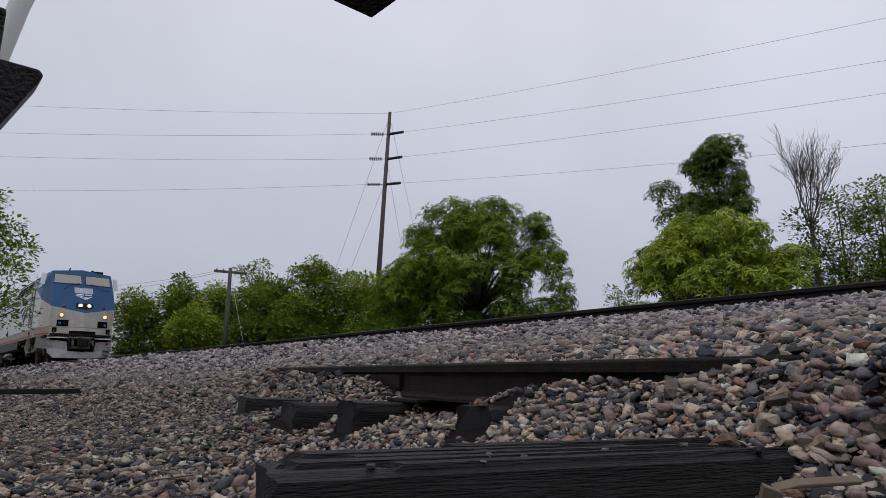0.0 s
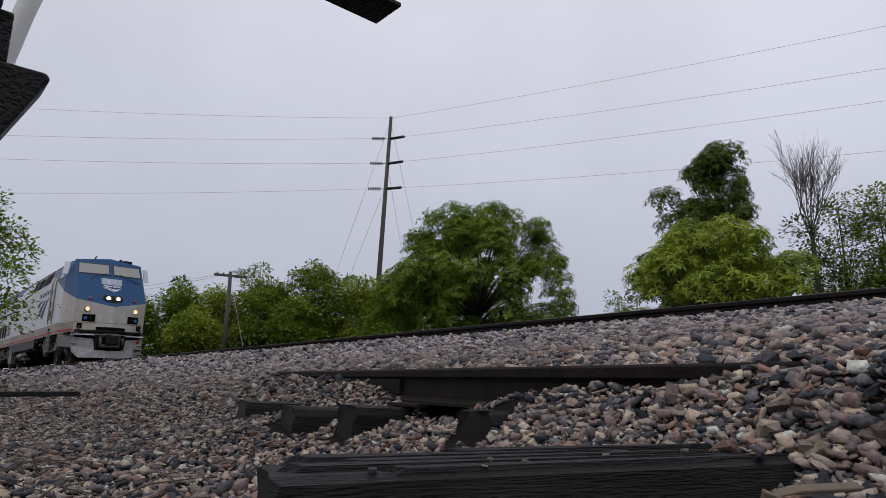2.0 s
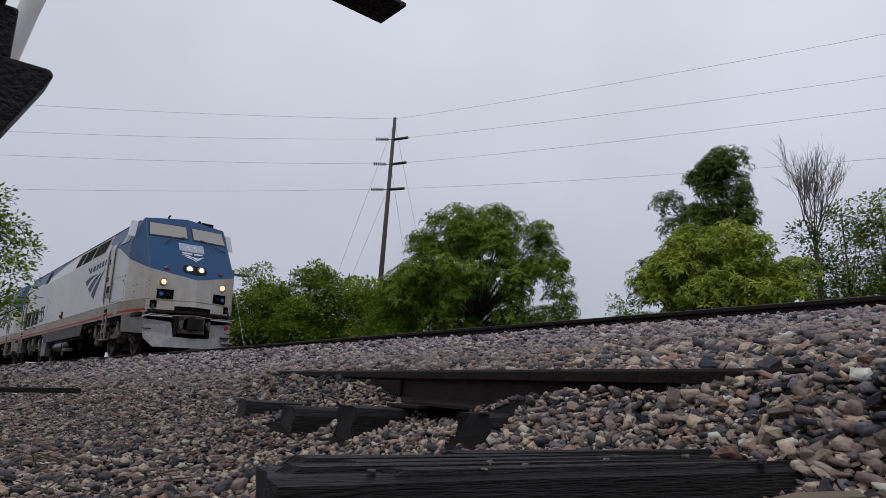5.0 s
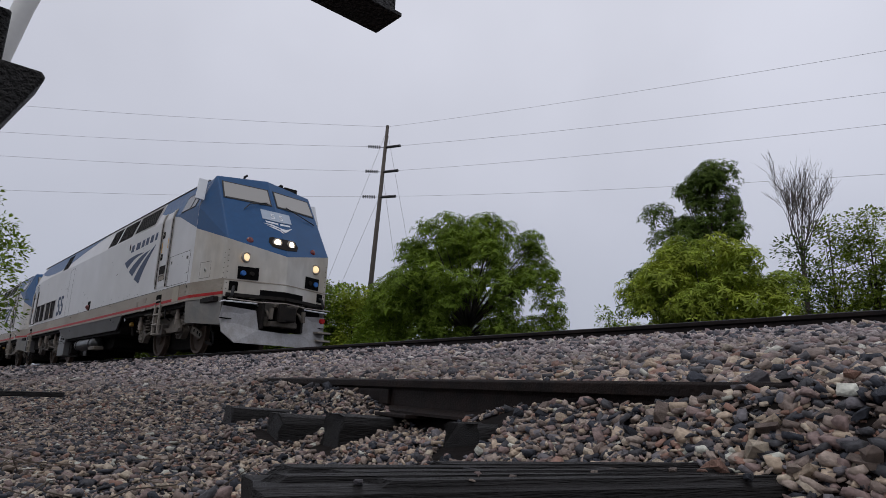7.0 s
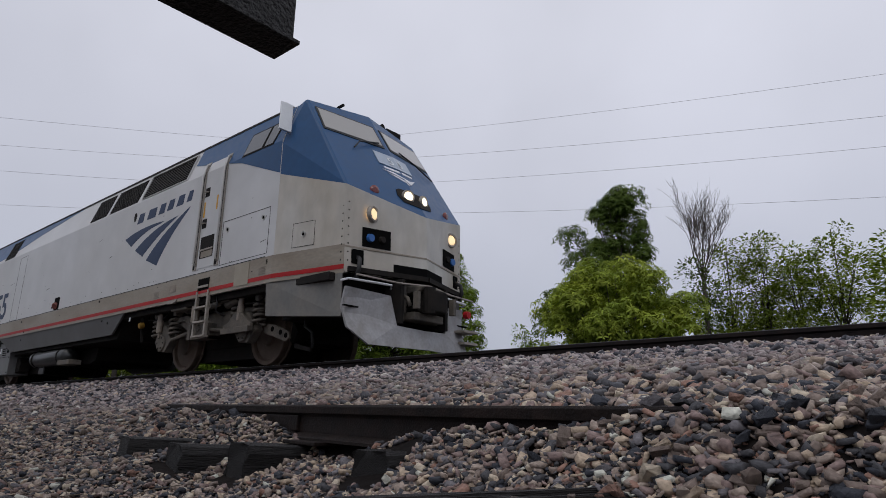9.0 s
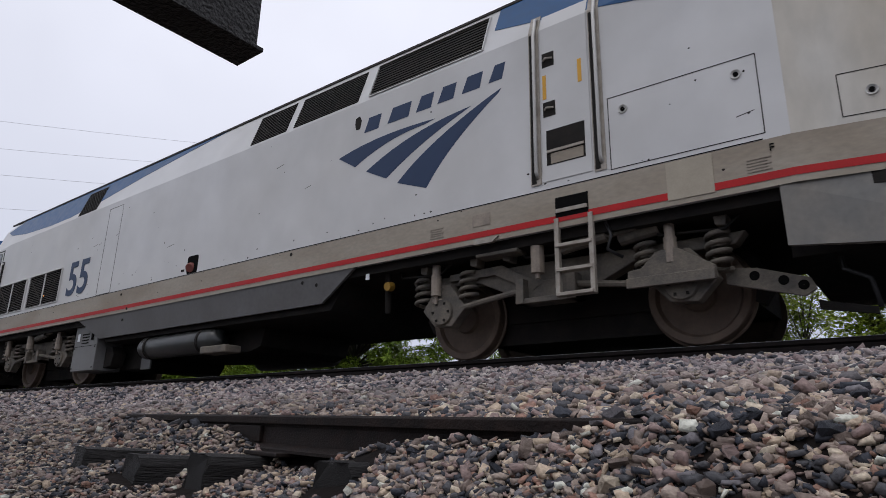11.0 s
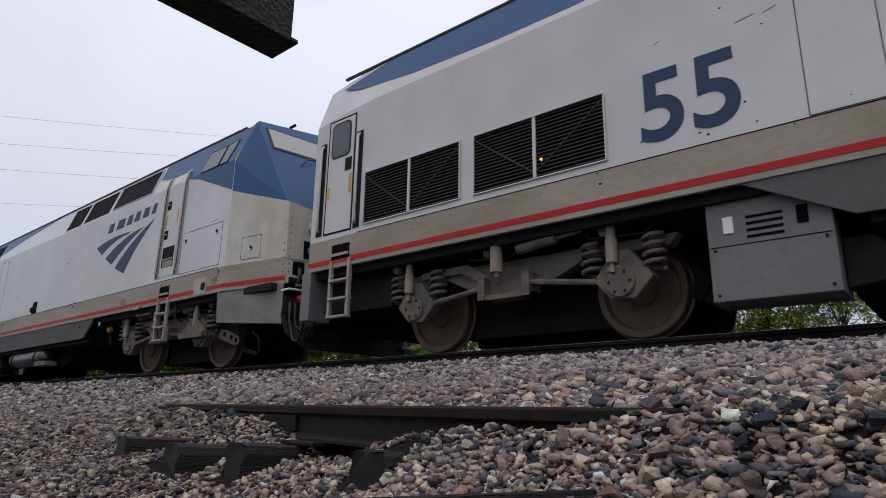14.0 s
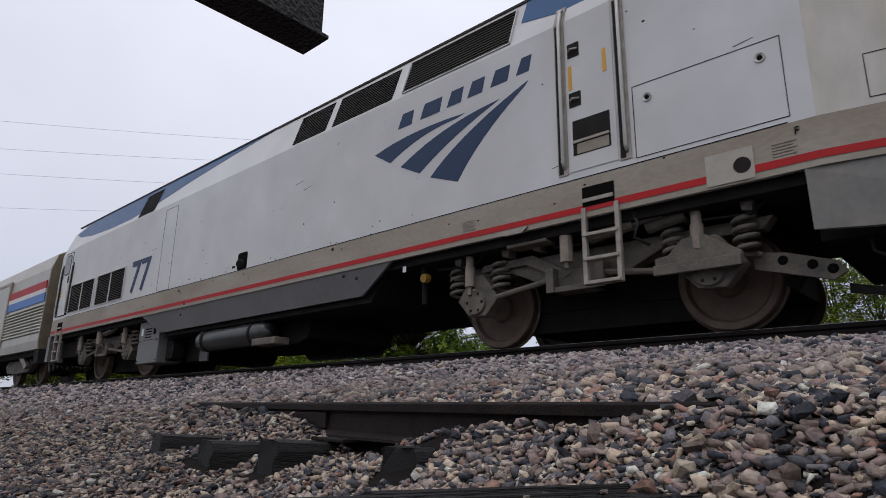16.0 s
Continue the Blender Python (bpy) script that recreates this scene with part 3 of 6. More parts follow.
for x, y, z, s in picked:
    ob = part("stone", stone_meshes[srng.integers(len(stone_meshes))], M_STONE_ONE, heap)
    ob.matrix_basis = Matrix.LocRotScale((x, y, z), Euler((srng.normal(0, 0.45), srng.normal(0, 0.45), srng.uniform(0, 6.28))), (s, s, s))

# loose pebbles lying on the near tie, a rusty shard of steel, twigs
for k in range(14):
    a, d = srng.uniform(-0.1, 0.1), srng.uniform(0.1, 1.0)
    s = srng.uniform(0.006, 0.014)
    ob = part("stone", stone_meshes[k + 3], M_STONE_ONE, heap)
    p = near_tie.matrix_basis @ Vector((a, d, s * 0.35))
    ob.matrix_basis = Matrix.LocRotScale(p, Euler((0, 0, srng.uniform(0, 6))), (s, s, s))
shard = tagged(part("steel_shard", Build().prism([(0, 0), (0.15, 0.003), (0.155, 0.010), (0.04, 0.008)], -0.009, 0.009), M_CAREND, bevel=0.002), "rusty steel shard lying among stones", "scrap metal")
shard.matrix_world = pose(-0.45, 1.0, -0.175, 25, 0, 62)
shard2 = tagged(part("steel_plate", Build().prism([(0, 0), (0.05, 0.0), (0.04, 0.13), (0.015, 0.14)], -0.006, 0.006), M_CAREND, bevel=0.002), "pointed rusty steel plate standing in the gravel", "scrap metal")
shard2.matrix_world = pose(-0.47, 0.93, -0.29, 20, 0, 45)
twig_b = Build()
trng = random.Random(11)
for k in range(70):
    x, y = trng.uniform(-3.2, -0.8), trng.uniform(0.15, 1.1)
    if k > 40:
        x, y = trng.uniform(-9, -3), trng.uniform(0.2, 2.4)
    z = ground_z(x, y) + 0.03
    a, ln = trng.uniform(0, 6.28), trng.uniform(0.08, 0.3)
    twig_b.tube([(x, y, z), (x + ln * 0.5 * math.cos(a), y + ln * 0.5 * math.sin(a), z + trng.uniform(0, 0.05)), (x + ln * math.cos(a + 0.3), y + ln * math.sin(a + 0.3), z + trng.uniform(-0.02, 0.06))], 0.0022, 4)
tagged(part("dry_twigs", twig_b, M_WEED), "dry brown twigs and stalks strewn on gravel", "twigs", kind="stuff")


# ---- trees ----
def mesh_from(name, v, f, material):
    me = bpy.data.meshes.new(name)
    k = f.shape[1]
    me.vertices.add(len(v))
    me.vertices.foreach_set("co", np.asarray(v, dtype=np.float32).ravel())
    me.loops.add(f.size)
    me.loops.foreach_set("vertex_index", f.ravel().astype(np.int32))
    me.polygons.add(len(f))
    me.polygons.foreach_set("loop_start", np.arange(0, f.size, k, dtype=np.int32))
    me.update(calc_edges=True)
    me.materials.append(material)
    return me


def rosette(n=7):
    """A shoot tip: long bent leaves spreading all round and drooping; its axis is +z."""
    vs, fs = [], []
    for k in range(n):
        a = 2 * math.pi * k / n + 0.3 * (k % 2)
        ln, lift = 0.8 + 0.12 * (k % 3), 0.34 - 0.26 * (k % 3)
        w = 0.13
        o = len(vs)
        for x, y, z in ((0.05, 0, 0), (0.40, w, 0.02), (0.45, -w, 0.0), (0.78, 0.7 * w, -0.10), (0.82, -0.7 * w, -0.12), (1.0, 0, -0.28)):
            z = z + lift * x
            vs.append((ln * (x * math.cos(a) - y * math.sin(a)), ln * (x * math.sin(a) + y * math.cos(a)), ln * z))
        fs += [(o, o + 2, o + 4, o + 1), (o + 1, o + 4, o + 5, o + 3)]
    return np.array(vs), np.array(fs)


FROND = rosette()


def simple_leaf():
    vs = np.array([(0, 0, 0), (0.5, 0.28, 0.04), (1, 0, -0.1), (0.5, -0.28, 0.04)], dtype=float)
    return vs, np.array([(0, 1, 2, 3)])


def unit(a):
    return a / np.maximum(1e-9, np.linalg.norm(a, axis=1))[:, None]


def crown(blobs, density, leaf, size, rng):
    """Leaves through the outer half of many overlapping lobes, spreading outwards and drooping."""
    lv, lf = leaf
    cs, qs, ks = [], [], []
    for c, r in blobs:
        n = max(8, int(density * r * r))
        d = unit(rng.normal(size=(n, 3)))
        d[:, 2] = np.where(d[:, 2] < -0.5, -d[:, 2], d[:, 2])
        cs.append(np.repeat(np.array(c, dtype=float)[None], n, 0))
        qs.append(d)
        ks.append(r * rng.uniform(0.4, 1.12, n) ** 0.7)
    c, q, k = np.concatenate(cs), np.concatenate(qs), np.concatenate(ks)
    n = len(c)
    if len(lv) > 40:
        up = unit(np.stack([q[:, 0] * 0.8, q[:, 1] * 0.8, np.maximum(q[:, 2], 0) * 0.7 + 0.5 + rng.normal(0, 0.2, n)], 1))
        out = unit(np.cross(up, rng.normal(size=(n, 3))))
    else:
        out = unit(np.stack([q[:, 0], q[:, 1], q[:, 2] * 0.5 - 0.15 + rng.normal(0, 0.35, n)], 1))
        up = unit(np.cross(unit(np.cross(out, np.stack([rng.normal(0, 0.5, n), rng.normal(0, 0.5, n), np.ones(n)], 1))), out))
    side = np.cross(up, out)
    m = np.stack([out, side, up], 1) * (size * rng.uniform(0.6, 1.3, n))[:, None, None]
    v = np.einsum("ij,njk->nik", lv, m) + (c + q * k[:, None] * np.array((1, 1, 0.85)))[:, None, :]
    f = lf[None] + (np.arange(n) * len(lv))[:, None, None]
    return v.reshape(-1, 3), f.reshape(-1, lf.shape[1])


def lobes(x, y, z0, z1, rx, n, rng, r_lobe, taper=0.0, gap=0.0):
    """Lobe centres filling an upright egg between z0 and z1."""
    out = []
    zc, rz = (z0 + z1) / 2, (z1 - z0) / 2
    while len(out) < n:
        p = rng.uniform(-1, 1, 3)
        if np.linalg.norm(p) > 1 or np.linalg.norm(p) < gap:
            continue
        w = 1 - taper * (p[2] * 0.5 + 0.5)
        r = r_lobe * rng.uniform(0.65, 1.25)
        out.append((np.array([x + p[0] * (rx * w - 0.6 * r), y + p[1] * (rx * w - 0.6 * r), zc + p[2] * (rz - 0.6 * r)]), r))
    return out


def tree(name, label, x, y, z0, top, rx, leaf_mat_, seed, n=34, r_lobe=1.1, density=120, leaf=None, size=0.55, taper=0.25, trunk=0.16, gap=0.35, extra=(), base=-0.2, category="tree"):
    rng = np.random.default_rng(seed)
    t = empty(name, label, category)
    bl = lobes(x, y, z0, top, rx, n, rng, r_lobe, taper, gap) + list(extra)
    v, f = crown(bl, density, leaf or FROND, size, rng)
    part("crown", mesh_from("crown", v, f, leaf_mat_), leaf_mat_, t)
    b = Build()
    b.tube([(x, y, base), (x + 0.1, y, (z0 + base) / 2 + 0.4), (x + 0.05, y + 0.1, (z0 + top) / 2), (x, y, top - 0.8)], trunk, 8, trunk * 0.25)
    for c, r in bl[::2]:
        zs = max(base + 0.6, min(c[2] - 0.6, z0 + 0.35 * (top - z0)) - 0.4)
        mid = ((x + c[0]) / 2, (y + c[1]) / 2, (zs + c[2]) / 2 + 0.15)
        b.tube([(x, y, zs), mid, tuple(c)], trunk * 0.4, 5, 0.015)
    part("trunk", b, M_BARK, t, smooth=True)
    return t


LEAF1 = simple_leaf()
tree("broad_tree", "broad round-crowned green tree beyond the track", -24.5, 24.1, 0.6, 10.3, 6.1, L_MID, 1, n=190, r_lobe=0.82, density=95, size=0.26, taper=0.2, gap=0.45)
tree("tall_tree", "tall dark green tree with ragged outline", -15.2, 33.2, 4.0, 13.6, 3.3, L_DARK, 2, n=74, r_lobe=0.75, density=105, size=0.26, taper=0.5, gap=0.4,
     extra=[(np.array((-17.6, 32.2, 10.4)), 1.0), (np.array((-18.2, 32.0, 6.6)), 1.3), (np.array((-17.3, 32.2, 8.9)), 0.9), (np.array((-14.2, 33.0, 12.2)), 1.1), (np.array((-18.4, 31.6, 5.2)), 1.3)])
tree("yellow_green_tree", "spreading bright yellow-green sumac-like tree", -12.5, 26.8, 0.3, 7.8, 4.4, L_YELLOW, 3, n=120, r_lobe=0.8, density=95, size=0.27, taper=0.2, gap=0.45)
right_row = [(-9.6, 34.0, 9.4, 1.7), (-8.0, 34.3, 9.9, 1.5), (-6.4, 34.0, 9.0, 1.7), (-4.6, 33.0, 9.6, 2.0)]
for i, (x, y, top, r) in enumerate(right_row):
    tree("thin_tree", "thin open-crowned green tree at the wood's edge", x, y, 1.6, top, r, L_BUSH, 20 + i, n=44, r_lobe=0.7, density=300, leaf=LEAF1, size=0.17, taper=0.2, trunk=0.08)
right_far = [(-1.6, 30.5, 8.8, 2.6), (2.2, 28.0, 8.5, 2.8), (6.5, 26, 8.0, 3.0)]
for i, (x, y, top, r) in enumerate(right_far):
    tree("thin_tree", "open-crowned green tree at the wood's edge", x, y, 1.0, top, r, L_YELLOW if i == 1 else L_BUSH, 30 + i, n=40, r_lobe=0.95, density=200, leaf=LEAF1, size=0.22)
shrubs = [(-43.6, 12.4, 5.9, 2.2), (-42.2, 14.4, 6.6, 2.2), (-41.7, 16.4, 7.0, 2.3), (-40.3, 18.9, 8.5, 2.8), (-38.2, 19.9, 8.3, 2.6), (-36.4, 20.9, 8.1, 2.5), (-34.7, 22.3, 8.0, 2.5),
          (-33.3, 22.8, 7.4, 2.4), (-31.0, 23.6, 6.5, 2.2), (-29.6, 22.0, 5.4, 2.0), (-37.5, 17.5, 5.9, 2.3), (-35.0, 19.0, 5.6, 2.2), (-40.0, 14.8, 5.0, 2.2), (-45.5, 9.0, 5.2, 2.0)]
for i, (x, y, top, r) in enumerate(shrubs):
    tree("shrub_tree", "dense green shrub tree in the hedge along the line", x, y, 0.2, top, r, (L_BUSH, L_MID, L_YELLOW, L_BUSH, L_MID)[i % 5], 40 + i, n=52, r_lobe=0.85, density=330, leaf=LEAF1, size=0.2, taper=0.3, trunk=0.1)
low = [(-21.0, 32.2, 6.0, 1.0), (-19.9, 31.8, 4.6, 1.3), (-22.6, 29.0, 4.9, 1.2)]
for i, (x, y, top, r) in enumerate(low):
    tree("small_shrub", "small green shrub beyond the track", x, y, 1.0, top, r, L_MID, 60 + i, n=16, r_lobe=0.5, density=300, leaf=LEAF1, size=0.18, trunk=0.06, category="shrub")
under = [(-27, 21, 3.6, 2.4), (-19.0, 27.0, 3.0, 2.0), (-16.2, 26.0, 3.2, 2.0), (-8.2, 28.0, 3.6, 2.3), (-4.5, 29.0, 3.6, 2.4), (-22.0, 25.5, 3.0, 2.0)]
for i, (x, y, top, r) in enumerate(under):
    tree("low_bush", "low green bush at the foot of the trees", x, y, -0.2, top, r, (L_MID, L_BUSH)[i % 2], 70 + i, n=22, r_lobe=0.9, density=260, leaf=LEAF1, size=0.22, trunk=0.06, category="shrub")
tree("conifer", "dark pointed conifer far behind the hedge", -56.2, 19.0, 2, 9.8, 1.5, L_DARK, 80, n=26, r_lobe=0.6, density=150, leaf=LEAF1, size=0.4, taper=0.95, gap=0.0)
tree("leafy_tree", "leafy green tree standing beside the train", -21.4, 1.75, 0.6, 5.6, 1.75, L_MID, 81, n=44, r_lobe=0.55, density=420, leaf=LEAF1, size=0.13, trunk=0.07, taper=0.3)

# bare tree with a vine-covered trunk
bare = empty("bare_tree", "leafless dead tree with vines up its trunk", "tree")
brng = random.Random(5)
bb = Build()


def grow(b, p, d, r, ln, depth):
    q = p + d * ln
    mid = p + d * ln * 0.5 + Vector([brng.gauss(0, 0.04 * ln) for _ in range(3)])
    b.tube([p, mid, q], r, 5, r * 0.62)
    if depth == 0:
        return
    for _ in range(3 if depth > 1 else 2):
        nd = (d + Vector((brng.gauss(0, 0.27), brng.gauss(0, 0.27), brng.uniform(0.05, 0.3)))).normalized()
        grow(b, q if brng.random() < 0.6 else mid, nd, r * 0.6, ln * brng.uniform(0.6, 0.85), depth - 1)


bb.tube([(-10.6, 33.0, -0.2), (-10.5, 33.0, 4), (-10.5, 33.0, 7.2)], 0.16, 7, 0.10)
for k in range(6):
    a = k * 1.05
    grow(bb, Vector((-10.5, 33.0, 6.6 + 0.12 * k)), Vector((0.26 * math.cos(a), 0.26 * math.sin(a), 1)).normalized(), 0.045, 1.6, 5)
part("trunk", bb, M_TWIG, bare)
rng_v = np.random.default_rng(55)
v, f = crown([(np.array((-10.5 + 0.3 * rng_v.normal(), 33 + 0.3 * rng_v.normal(), z)), 0.75) for z in np.linspace(0.8, 7.6, 13)], 380, LEAF1, 0.18, rng_v)
part("vine", mesh_from("vine", v, f, L_DARK), L_DARK, bare, "dark green climbing vine")

# ---- poles and wires ----
pole = empty("utility_pole", "tall weathered wooden transmission pole with insulators", "utility pole")
P_FOOT, P_TOP = Vector((-44.87, 31.6, -0.2)), Vector((-44.25, 32.51, 24.3))


def on_pole(z):
    return P_FOOT + (P_TOP - P_FOOT) * ((z - P_FOOT.z) / (P_TOP.z - P_FOOT.z))


part("shaft", Build().tube([P_FOOT, on_pole(12), P_TOP], 0.27, 12, 0.15), M_POLE, pole, smooth=True)
LEFT_D = (Vector((-55.76, 6.39, 21.26)) - P_TOP).normalized()
RIGHT_D = (Vector((-7.54, 39.48, 20.16)) - P_TOP).normalized()
LEFT_END = [(-55.76, 6.39, 21.26), (-56.2, 5.6, 18.95), (-56.6, 4.7, 16.95), (-56.9, 4.6, 14.3)]
RIGHT_END = [(-7.54, 39.48, 20.16), (-8.01, 40.38, 18.11), (-8.37, 41.01, 16.45), (-8.9, 41.87, 13.8)]
for k, z in enumerate((24.2, 22.15, 19.75, 17.35)):
    for side, ends in ((0, LEFT_END), (1, RIGHT_END)):
        far_p = Vector(ends[k])
        start = on_pole(z)
        d = (far_p - start).normalized()
        if k:
            b = Build()
            s0 = start + d * 0.15
            if side == 0:
                b.tube([s0, s0 + d * 1.45], 0.03, 6)
                for j in range(6):
                    b.tube([s0 + d * (0.35 + 0.2 * j), s0 + d * (0.42 + 0.2 * j)], 0.16, 8)
            else:
                b.tube([s0, s0 + d * 0.15, s0 + d * 1.5, s0 + d * 1.6], 0.13, 8)
            part("insulator", b, M_INS, pole)
            start = start + d * 1.6
        whole = (far_p - start) * (1.55 if side == 0 else 1.4)
        pts = [start + whole * t + Vector((0, 0, -1.2 * 4 * t * (1 - t) * 0.35)) for t in np.linspace(0, 1, 13)]
        wire = tagged(part("overhead_wire", Build().tube(pts, 0.011, 5), M_WIRE), "thin overhead power line wire", "wire", "power line wires")
for z, foot in ((23.9, (-47.5, 26.0, 0)), (17.6, (-46.8, 26.6, 0)), (23.9, (-38.5, 34.5, 0)), (19.7, (-40.5, 33.8, 0))):
    part("guy_wire", Build().tube([on_pole(z), foot], 0.016, 5), M_GUY, pole, "thin steel guy wire")
old_pole = empty("old_pole", "short old wooden pole with a tilted crossarm", "utility pole")
part("shaft", Build().tube([(-36.75, 15.3, -0.2), (-36.43, 15.21, 6.6)], 0.15, 10, 0.11), M_POLE, old_pole, smooth=True)
part("crossarm", Build().box(-0.95, 1.0, -0.06, 0.06, -0.07, 0.07, pose(-36.43, 15.2, 6.35, 0, 5, 50)), M_POLE, old_pole)
for k in (-0.8, -0.4, 0.4, 0.85):
    part("pin_insulator", Build().lathe([(0.001, 0), (0.04, 0.0), (0.035, 0.08), (0.001, 0.12)], pose(-36.43, 15.2, 6.35, 0, 5, 50) @ pose(k, 0, 0.07, 90), 8), M_INS, old_pole)
part("guy_wire", Build().tube([(-36.43, 15.21, 6.3), (-33.6, 15.6, 0)], 0.012, 5), M_GUY, old_pole)
for k, dz in enumerate((0.1, 0.0)):
    pts = [Vector((-36.8, 14.9, 6.4 + dz)).lerp(Vector((-62, 9.5, 7.0 + dz * 6)), t) + Vector((0, 0, -1.6 * t * (1 - t))) for t in np.linspace(0, 1, 9)]
    tagged(part("line_wire", Build().tube(pts, 0.012, 5), M_WIRE), "thin old telegraph wire", "wire", "telegraph wires")


# ---- locomotives ----
HW = 1.6  # half width of the body


def upper(h, off=0.0):
    """Half width of the inward-leaning upper side at height h."""
    return HW - max(0.0, h - 3.63) * (0.24 / 0.74) + off


def side_panel(b, us, h0, h1, off, thick=0.012, sgn=-1, slant=0.0):
    """A thin slab on the (leaning or upright) body side between us[0] and us[1]."""
    vs = []
    for u, h in ((us[0], h0), (us[1], h0), (us[1] + slant, h1), (us[0] + slant, h1)):
        w = upper(h) + off
        vs.append((u, sgn * w, h))
    for u, h in ((us[0], h0), (us[1], h0), (us[1] + slant, h1), (us[0] + slant, h1)):
        vs.append((u, sgn * (upper(h) + off - thick), h))
    return b.add(vs, [(0, 1, 2, 3), (7, 6, 5, 4), (0, 4, 5, 1), (1, 5, 6, 2), (2, 6, 7, 3), (3, 7, 4, 0)])


def clip(outline, h, keep_low):
    """The part of an (u, h) outline below or above a height."""
    out = []
    inside = (lambda p: p[1] <= h + 1e-9) if keep_low else (lambda p: p[1] >= h - 1e-9)
    for i, p in enumerate(outline):
        q = outline[(i + 1) % len(outline)]
        if inside(p):
            out.append(p)
        if inside(p) != inside(q):
            t = (h - p[1]) / (q[1] - p[1])
            out.append((p[0] + t * (q[0] - p[0]), h))
    return out


def flat(b, outline, off, sgn=-1, thick=0.006):
    """A thin plate on the body side with the given (u, h) outline, bent where the side bends."""
    lo, hi = min(p[1] for p in outline), max(p[1] for p in outline)
    pieces = [clip(outline, 3.63, True), clip(outline, 3.63, False)] if lo < 3.62 and hi > 3.64 else [outline]
    for o in pieces:
        n = len(o)
        vs = [(u, sgn * (upper(h) + off), h) for u, h in o] + [(u, sgn * (upper(h) + off - thick), h) for u, h in o]
        b.add(vs, [tuple(range(n)), tuple(range(2 * n - 1, n - 1, -1))] + [(i, i + n, (i + 1) % n + n, (i + 1) % n) for i in range(n)])
    return b


def coil(b, x, y, z0, z1, r, turns, wire=0.022):
    n = int(turns * 10)
    b.tube([(x + r * math.cos(2 * math.pi * turns * k / n), y + r * math.sin(2 * math.pi * turns * k / n), z0 + (z1 - z0) * k / n) for k in range(n + 1)], wire, 6)


# nose corner points (u, v, h)
N_KNEE, N_CORNER, N_ROOF = Vector((-0.68, -HW, 3.58)), Vector((0.735, -1.375, 2.588)), Vector((-0.49, -1.33, 4.45))
N_MID, N_TOP = Vector((1.14, 0, 2.305)), Vector((-0.38, 0, 4.60))
N_FOOT, N_FOOT_MID = Vector((0.75, -1.35, 1.22)), Vector((1.18, 0, 1.22))
n_face = (N_CORNER - N_MID).cross(N_TOP - N_MID)
N_ROOF.x = N_MID.x - (n_face.y * (N_ROOF.y - N_MID.y) + n_face.z * (N_ROOF.z - N_MID.z)) / n_face.x


def face_pt(a, c, out=0.0):
    """Point on the blue nose face: a from -1 (near corner) to 1, c from 0 (foot) to 1 (roof)."""
    s = abs(a)
    lo = N_MID.lerp(N_CORNER, s)
    hi = N_TOP.lerp(N_ROOF, s)
    p = lo.lerp(hi, c)
    nrm = (N_CORNER - N_MID).cross(N_TOP - N_MID).normalized()
    if nrm.x < 0:
        nrm = -nrm
    p = p + nrm * out
    return Vector((p.x, p.y if a <= 0 else -p.y, p.z))


def face_plate(pts, out, thick=0.01):
    b = Build()
    n = len(pts)
    b.add([face_pt(a, c, out) for a, c in pts] + [face_pt(a, c, out - thick) for a, c in pts],
          [tuple(range(n)), tuple(range(2 * n - 1, n - 1, -1))] + [(i, i + n, (i + 1) % n + n, (i + 1) % n) for i in range(n)])
    return b


